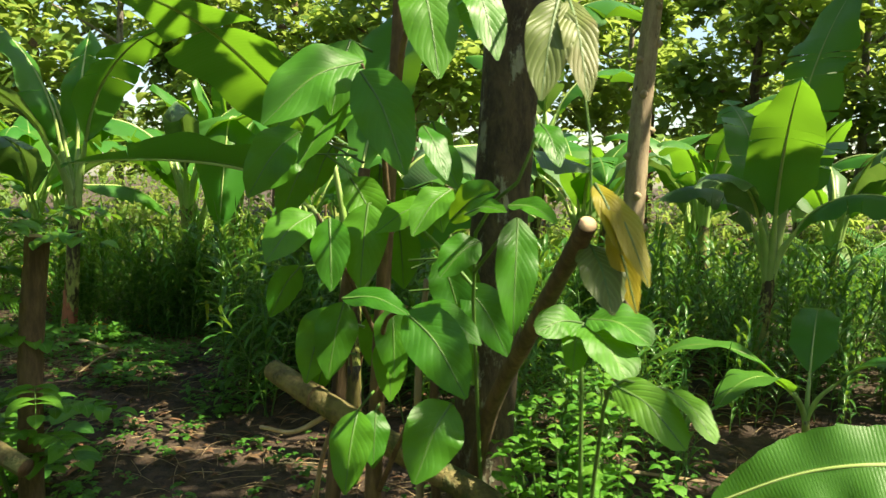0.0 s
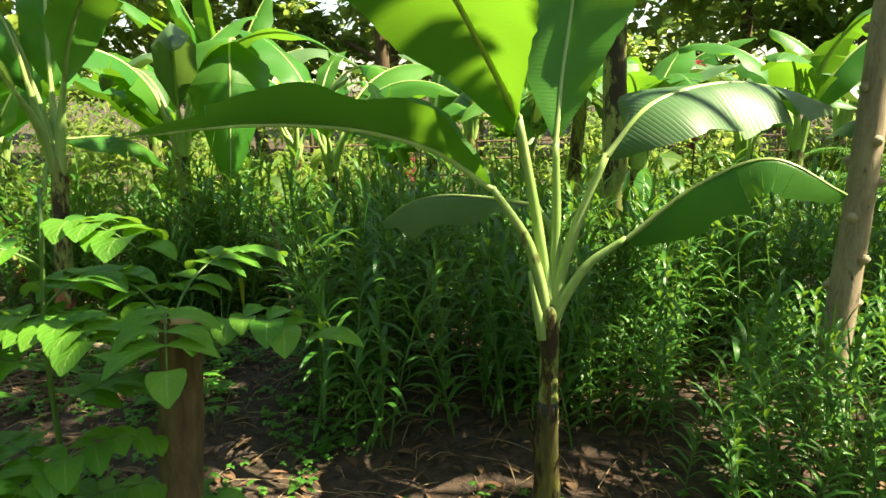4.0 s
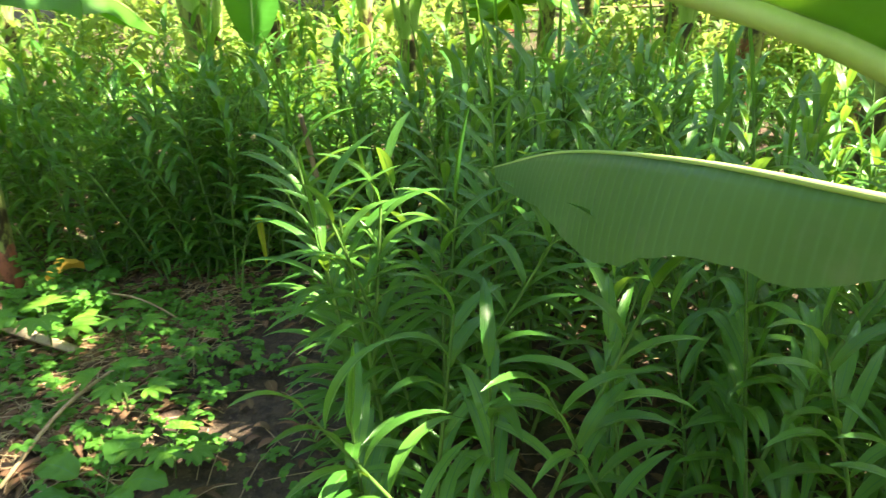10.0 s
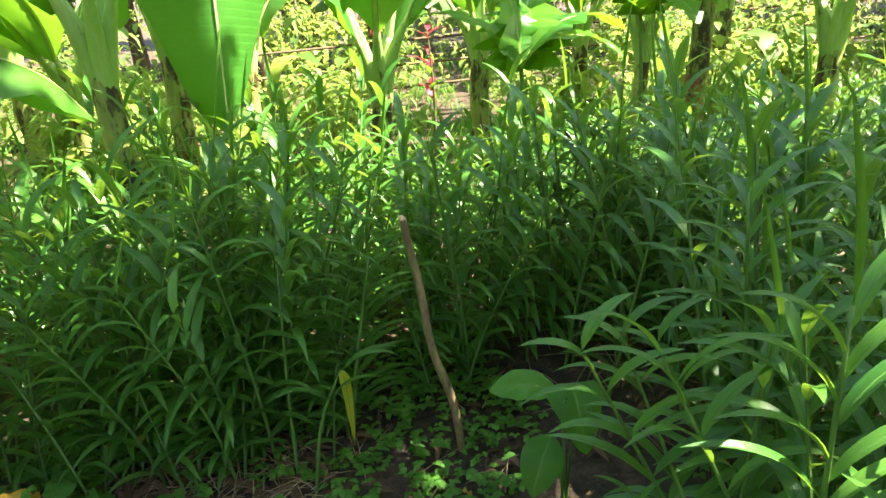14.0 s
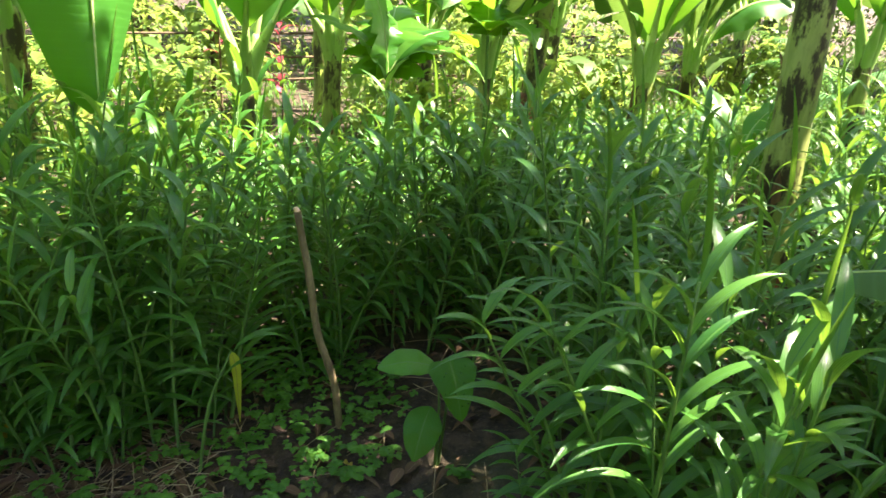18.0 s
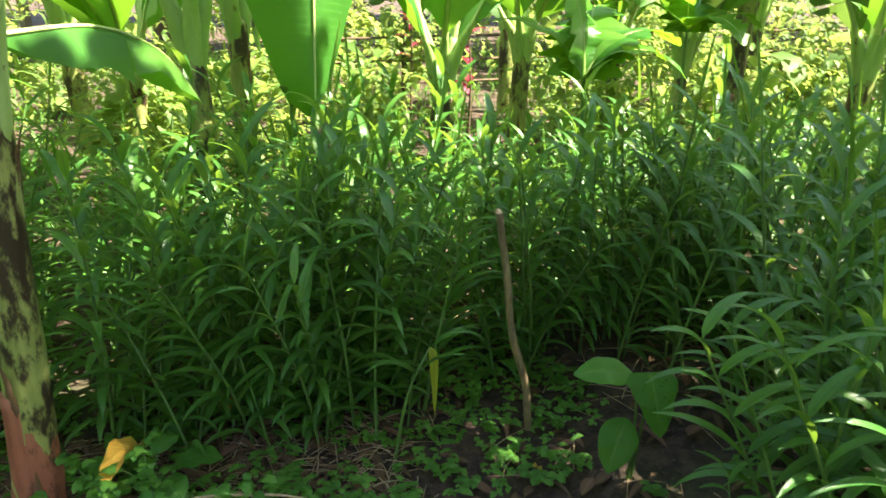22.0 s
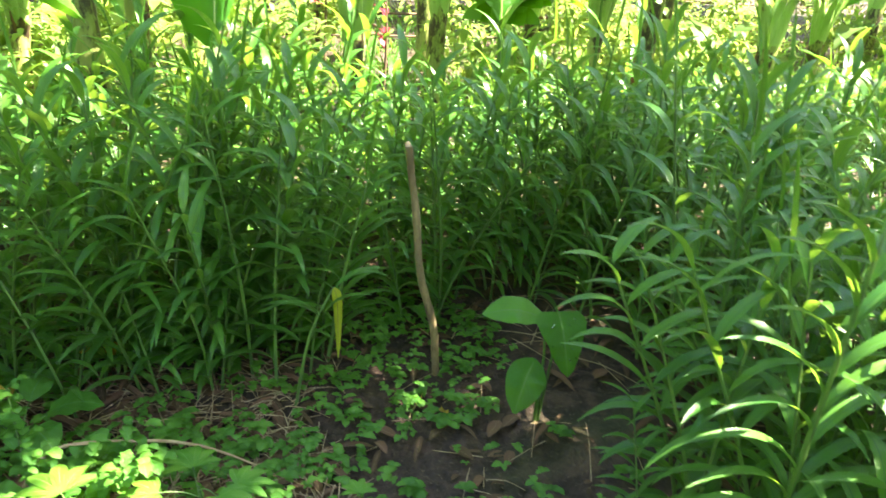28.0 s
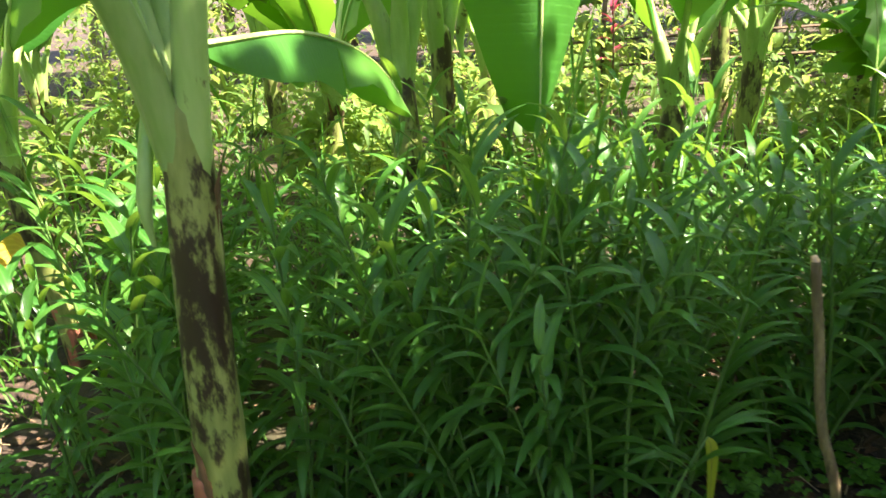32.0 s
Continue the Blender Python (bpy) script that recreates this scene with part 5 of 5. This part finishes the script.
def sprout_shoot(at, h, seed):
    """A second shoot beside the post, with compound leaves all the way up."""
    rs = np.random.RandomState(seed)
    root = thing("sprout_shoot", at, "tall green shoot with compound leaves beside the post", "shoot")
    pts = [(0.1, 0.05, 0.3), (0.02, 0.0, 0.7), (0.0, -0.02, 1.2), (0.02, 0, 1.58)]
    part("stem", Geo().add(*tube(np.array([(0.12, 0.06, -0.05), *pts]) * (1, 1, h), [0.009, 0.008, 0.006, 0.004], 16, 6)), GINGER_STEM, root)
    sp = spline(pts, 30) * (1, 1, h)
    for i in range(15):
        a = i * 2.2 + rs.uniform(-0.4, 0.4)
        o = sp[4 + i * 26 // 15]
        q = turned((arc(rs.uniform(0.2, 0.3), rs.uniform(15, 45), -30, 5), None, None), a, o)[0]
        br = part("leaf_stalk", Geo().add(*tube(q, [0.003, 0.002, 0.0012], 8, 5)), GINGER_STEM, root)
        qs = spline(q, 20)
        for j in range(11):
            k = 20 if j == 10 else 5 + (j // 2) * 3
            b = a + (0 if j == 10 else (1.2 if j % 2 else -1.2)) + rs.uniform(-0.2, 0.2)
            l = rs.uniform(0.075, 0.105)
            part("leaflet", Geo().add(*turned(blade(arc(l, rs.uniform(-5, 20), rs.uniform(-50, -20), 3), l * 0.36, "ovate", 6, 1, (10, 10), rs=rs), b, qs[k])), SPROUT, br)


sprout_shoot((-1.67, 2.2, -0.12), 1.0, 33)
sprout_shoot((-1.9, 1.95, -0.12), 0.85, 34)
sprout_shoot((-1.72, 1.72, -0.12), 0.62, 35)
sprout_shoot((-2.15, 2.3, -0.12), 0.9, 36)


def cut_log_by_post():
    root = thing("cut_log", (-1.25, 1.75, 0.5), "short yellowish cut log wedged beside the post", "log")
    q = [np.array((-0.32, 0.12, 0.14)), np.array((-0.1, 0.04, 0.07)), np.array((0.06, -0.02, 0.02))]
    part("wood", Geo().add(*tube(q, [0.03, 0.03, 0.03], 8, 12, 0.04, cap=False)), LOGWOOD, root)
    d = unit(q[2] - q[1])
    part("cut_end", Geo().add(*tube([q[2] - d * 0.006, q[2] - d * 0.002], [0.0295, 0.0295], 2, 12)), BARK_BROWN, root, "dark hollow cut end")
    part("prop", Geo().add(*tube([(-0.24, 0.1, -0.62), (-0.25, 0.1, -0.2), (-0.24, 0.09, 0.1)], [0.02, 0.018, 0.016], 8, 8, 0.06)), BARK_BROWN, root)


cut_log_by_post()


def red_shrub(at, h, n, label, seed):
    rs = np.random.RandomState(seed)
    root = thing("red_shrub", at, label, "shrub", "red-leaved shrubs")
    part("stem", Geo().add(*tube([(0, 0, -0.05), (0.02, 0, h * 0.5), (0, 0.02, h)], [0.014, 0.01, 0.006], 8, 6)), BARK_BROWN, root)
    for i in range(n):
        z = h * rs.uniform(0.45, 1.0)
        q = turned((arc(rs.uniform(0.14, 0.24), rs.uniform(30, 70), rs.uniform(-30, 20), 4), None, None), rs.uniform(0, 6.28), (0, 0, z))[0]
        part("leaf", Geo().add(*blade(q, rs.uniform(0.02, 0.035), "lance", 7, 1, (12, 12), rs=rs)), RED_LEAF if rs.rand() < 0.7 else HERB, root)


red_shrub((-0.6, 10.3, -0.1), 1.1, 12, "small shrub with pinkish red leaves in the sun", 5)
red_shrub((2.7, 9.2, -0.1), 2.0, 26, "tall shrub with crimson red leaves in the sun", 6)
red_shrub((-0.9, 11.4, -0.1), 1.6, 20, "small shrub with pinkish red leaves in the sun", 7)


def palm(at, n, L, label, seed):
    rs = np.random.RandomState(seed)
    root = thing("young_palm", at, label, "palm")
    part("trunk", Geo().add(*tube([(0, 0, -0.05), (0, 0, 0.25)], [0.07, 0.04], 4, 10, 0.06)), BARK_BROWN, root)
    for i in range(n):
        a = i * 2.4 + rs.uniform(-0.3, 0.3)
        q = turned((arc(L * rs.uniform(0.8, 1.1), rs.uniform(60, 78), rs.uniform(-40, 0), 7), None, None), a, (0, 0, 0.2))[0]
        fr = part("frond", Geo().add(*tube(q, [0.014, 0.009, 0.003], 14, 6)), GINGER_STEM, root)
        sp, g = spline(q, 44), Geo()
        for k in range(8, 44):
            for sd in (-1, 1):
                l = 0.32 * math.sin(math.pi * (k - 4) / 42) + 0.05
                g.add(*turned(blade(arc(l, 8, -38, 3), 0.009, "lance", 4, 1, (15, 15), rs=rs), a + sd * (1.15 - 0.4 * k / 44), sp[k]))
        tagged(part("foliage", g, PALM, fr), kind="stuff")


palm((4.6, 7.9, -0.1), 9, 1.6, "young palm with feathery green fronds", 3)
palm((6.4, 9.6, -0.1), 9, 1.9, "young palm with feathery green fronds", 4)
sucker((1.25, 6.9, -0.05), [(150, 70, 15, 0.4, 0.5, 0.1), (0, 62, -5, 0.4, 0.55, 0.09), (-100, 70, -35, 0.3, 0.45, 0.09), (70, 75, 30, 0.3, 0.5, 0.09)], "sunlit yellow-green banana sucker beside the tall stem", 90)
sucker((2.0, 3.35, -0.1), [(165, 42, -35, 0.3, 0.75, 0.13), (205, 40, -45, 0.25, 0.6, 0.12), (60, 62, 0, 0.3, 0.6, 0.12), (-40, 50, -35, 0.3, 0.6, 0.12)], "young banana sucker with broad leaves low in the ginger", 95)


def broad_herb(at, s, label, seed):
    rs = np.random.RandomState(seed)
    root = thing("broad_leaf_weed", at, label, "weed", "broad-leaved weeds")
    for i in range(5):
        a = i * 1.35 + rs.uniform(-0.3, 0.3)
        q = turned((arc(0.22 * s, 70, 35, 3), None, None), a)[0]
        part("leaf_stalk", Geo().add(*tube(q, [0.005 * s, 0.003 * s], 6, 6)), GINGER_STEM, root)
        l = rs.uniform(0.2, 0.28) * s
        r = turned((arc(l, 30, -25, 4), None, None), a, q[-1])[0]
        part("leaf", Geo().add(*blade(r, l * 0.36, "ovate", 12, 3, (10, 10), -12, wave=0.006, rs=rs)), HERB, root)


for i, (x, y, s) in enumerate([(-2.05, 3.2, 1.0), (-2.2, 4.55, 0.6), (-1.85, 2.9, 0.8), (-3.3, 5.4, 0.8), (-2.98, 5.95, 0.6), (-1.05, 1.75, 0.6), (-0.75, 2.6, 0.5), (-3.1, 5.55, 0.6)]):
    if off_walk(x, y) > 0.3:
        broad_herb((x, y, float(ground_z(x, y))), s, "low weed with broad soft green leaves", 300 + i)
pole((-4.7, 8.1, -0.02), [(-0.1, 0, 0.0), (0.0, 0, 0.18), (0.1, 0.05, 0.3)], [0.012, 0.01, 0.006], "dry stalk in the sunny clearing")
# pale leaf added to stand for a bright sunlit spot in the clearing
yellow_curl((-4.72, 8.05, 0.12), 0.5, 0.13, -1.6, "pale dry leaf put in for a bright sunlit spot", 60)

# ---- trees and the far edge ----
SUN_STEP = (_sd.x / _sd.z, _sd.y / _sd.z)
# Only the mossy trunk is in view; the other trees are unseen, added for shade.
TRUNKS = [((0.15, 1.8, -0.1), (0.25, 0.03), 5.6, 0.09, BARK, "slim tree with dark mossy lichen-spotted trunk"), ((4.3, 1.9, -0.1), (-0.3, 0.5), 6.2, 0.12, BARK_BROWN, "unseen leafy tree added to cast shade on the garden"),
          ((6.3, 3.3, -0.1), (0.1, 0.3), 6.4, 0.12, FARTRUNK, "unseen leafy tree added to cast shade on the garden"), ((2.7, -0.7, -0.1), (0.0, 0.4), 6.0, 0.11, BARK_BROWN, "unseen leafy tree added to cast shade on the garden"),
          ((-4.4, 0.9, -0.1), (1.2, 1.5), 6.2, 0.14, BARK_BROWN, "unseen leafy tree added to dim the sky over the ginger")]


def shade_map(x, y):
    """Planned shade: whether added crown leaves block the sun here; gaps leave sun flecks."""
    # gap left open so the sun strikes the tall combed ginger
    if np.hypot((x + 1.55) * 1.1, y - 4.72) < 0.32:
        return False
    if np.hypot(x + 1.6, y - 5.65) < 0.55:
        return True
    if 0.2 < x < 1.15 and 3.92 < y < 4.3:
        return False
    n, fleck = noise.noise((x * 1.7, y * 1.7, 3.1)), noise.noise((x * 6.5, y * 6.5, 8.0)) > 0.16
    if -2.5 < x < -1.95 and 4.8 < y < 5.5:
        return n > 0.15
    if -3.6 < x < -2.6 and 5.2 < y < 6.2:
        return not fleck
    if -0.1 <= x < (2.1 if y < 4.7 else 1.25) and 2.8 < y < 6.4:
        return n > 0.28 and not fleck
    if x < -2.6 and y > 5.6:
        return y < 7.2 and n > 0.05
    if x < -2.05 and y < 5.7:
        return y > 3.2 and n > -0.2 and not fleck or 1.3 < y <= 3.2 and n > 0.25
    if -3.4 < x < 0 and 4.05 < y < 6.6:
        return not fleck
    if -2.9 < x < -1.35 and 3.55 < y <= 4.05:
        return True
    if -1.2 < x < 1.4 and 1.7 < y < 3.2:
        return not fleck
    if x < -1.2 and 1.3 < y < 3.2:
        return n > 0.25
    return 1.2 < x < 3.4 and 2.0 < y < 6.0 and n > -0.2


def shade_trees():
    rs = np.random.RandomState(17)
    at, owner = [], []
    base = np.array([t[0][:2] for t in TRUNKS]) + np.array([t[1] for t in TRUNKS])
    # crown leaves set up the sun's direction from each spot meant to be shaded
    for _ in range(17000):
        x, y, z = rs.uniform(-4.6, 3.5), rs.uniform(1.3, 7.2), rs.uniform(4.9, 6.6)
        if shade_map(x, y):
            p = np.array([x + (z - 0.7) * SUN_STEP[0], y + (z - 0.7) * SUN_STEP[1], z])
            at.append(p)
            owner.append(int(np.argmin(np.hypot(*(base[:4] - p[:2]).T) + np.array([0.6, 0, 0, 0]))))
    # unseen overhead leaves of the fifth tree, added to hold back sky light
    for _ in range(3600):
        p = np.array([rs.uniform(-3.3, 0.5), rs.uniform(2.6, 6.1), rs.uniform(5.2, 6.6)])
        if p[0] < -1.2:
            at.append(p)
            owner.append(4)
    at, owner = np.array(at), np.array(owner)
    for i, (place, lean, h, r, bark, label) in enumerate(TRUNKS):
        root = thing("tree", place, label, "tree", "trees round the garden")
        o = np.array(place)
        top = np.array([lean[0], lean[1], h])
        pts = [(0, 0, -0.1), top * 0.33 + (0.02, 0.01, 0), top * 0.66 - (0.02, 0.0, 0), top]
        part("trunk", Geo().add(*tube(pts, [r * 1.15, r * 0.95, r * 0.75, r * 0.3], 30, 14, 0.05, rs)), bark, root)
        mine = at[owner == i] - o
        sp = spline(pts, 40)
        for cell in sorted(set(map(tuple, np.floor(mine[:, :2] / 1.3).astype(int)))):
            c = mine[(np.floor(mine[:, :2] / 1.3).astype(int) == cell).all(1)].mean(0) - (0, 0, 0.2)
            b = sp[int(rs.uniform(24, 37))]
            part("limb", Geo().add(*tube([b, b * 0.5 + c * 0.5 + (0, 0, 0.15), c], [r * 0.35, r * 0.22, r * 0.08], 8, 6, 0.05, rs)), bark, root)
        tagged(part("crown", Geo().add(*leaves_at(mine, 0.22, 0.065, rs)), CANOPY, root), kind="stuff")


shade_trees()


def under_leaves(cs, rr, rs):
    """Narrow, middling and broad leaves mixed."""
    g = Geo()
    for count, l, w, kind, droop in ((52000, 0.12, 0.03, "ovate", 25), (26000, 0.28, 0.022, "lance", 45), (3200, 0.24, 0.07, "ovate", 40), (300, 0.8, 0.13, "ovate", 70)):
        g.add(*leaf_cloud(cs, rr, count, l, w, rs, kind, 3 if l > 0.3 else 2, droop))
    return g.arrays()


def far_wood():
    rs = np.random.RandomState(41)
    ring = []
    for i in range(34):
        a = radians(i * 360 / 34 + rs.uniform(-3, 3))
        d = rs.uniform(13, 19)
        x, y = -0.5 + d * math.sin(a), 4.5 + d * math.cos(a)
        if y < -2 and i % 2:
            continue
        h = rs.uniform(5, 9)
        ring.append((x, y, h))
    for i, (x, y, h) in enumerate(ring):
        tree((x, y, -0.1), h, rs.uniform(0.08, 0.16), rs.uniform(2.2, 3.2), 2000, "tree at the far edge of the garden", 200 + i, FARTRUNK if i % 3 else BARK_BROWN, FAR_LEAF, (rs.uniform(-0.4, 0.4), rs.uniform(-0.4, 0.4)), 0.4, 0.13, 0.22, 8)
    for i in range(22):
        a, d = radians(i * 360 / 22 + rs.uniform(-5, 5)), rs.uniform(21, 27)
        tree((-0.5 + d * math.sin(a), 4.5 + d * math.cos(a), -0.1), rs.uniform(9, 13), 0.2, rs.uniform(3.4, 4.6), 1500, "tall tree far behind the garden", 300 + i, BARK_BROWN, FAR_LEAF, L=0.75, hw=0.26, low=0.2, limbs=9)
    cs, rr = [], []
    for i in range(760):
        a = rs.uniform(0, 6.28)
        d = rs.uniform(5.4, 17.5)
        x, y = -0.5 + d * math.sin(a), 4.0 + d * math.cos(a)
        if y < 2 and rs.rand() < 0.5 or d < 8.6 and y < 9.2:
            continue
        cs.append((x, y, rs.uniform(0.1, 1.0) * max(0.55, 0.7 + 0.28 * (d - 8))))
        rr.append(rs.uniform(0.3, 0.6) if d < 8.6 else rs.uniform(0.4, 0.9))
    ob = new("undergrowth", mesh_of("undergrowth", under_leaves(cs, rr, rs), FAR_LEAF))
    tagged(ob, "sunlit yellow-green undergrowth at the garden edge", "undergrowth", kind="stuff")
    g = Geo()
    tuft = [turned(blade(arc(rs.uniform(0.15, 0.35), 75, rs.uniform(-30, 40), 4), 0.006, "lance", 4, 1, (10, 10), rs=rs), rs.uniform(0, 6.28)) for _ in range(14)]
    kinds = []
    for k in range(4):
        q = Geo()
        for b in rs.choice(14, 7, replace=False):
            q.add(*turned(tuft[b], 0.0, (*rs.uniform(-0.06, 0.06, 2), 0)))
        kinds.append(q.arrays())
    for _ in range(5200):
        a, d = rs.uniform(0, 6.28), rs.uniform(4.5, 16)
        x, y = -0.5 + d * math.sin(a), 4.5 + d * math.cos(a)
        if off_walk(x, y) < 1.2:
            continue
        g.add(*turned(kinds[rs.randint(4)], rs.uniform(0, 6.28), (x, y, -0.12), rs.uniform(0.8, 1.6)))
    tagged(new("grass", mesh_of("grass", g, HERB)), "tufts of green grass round the garden", "grass", kind="stuff")


far_wood()


def stick_fence():
    rs = np.random.RandomState(8)
    root = thing("stick_fence", (2.4, 12.2, -0.1), "rough fence of thin horizontal sticks on posts", "fence")
    for i in range(8):
        x = -4.5 + i * 1.3
        part("post", Geo().add(*tube([(x, 0.05 * i, -0.1), (x + rs.uniform(-0.05, 0.05), 0.05 * i, 1.3)], [0.03, 0.025], 4, 6, 0.08)), BARK_BROWN, root)
    for k in range(3):
        z = 0.35 + 0.25 * k
        part("rail", Geo().add(*tube([(-4.8, -0.05, z), (-1.5, 0.1, z + rs.uniform(-0.05, 0.05)), (1.8, 0.2, z + rs.uniform(-0.05, 0.05)), (4.9, 0.4, z)], [0.014, 0.017, 0.013], 14, 6, 0.1)), BARK_BROWN, root)


stick_fence()
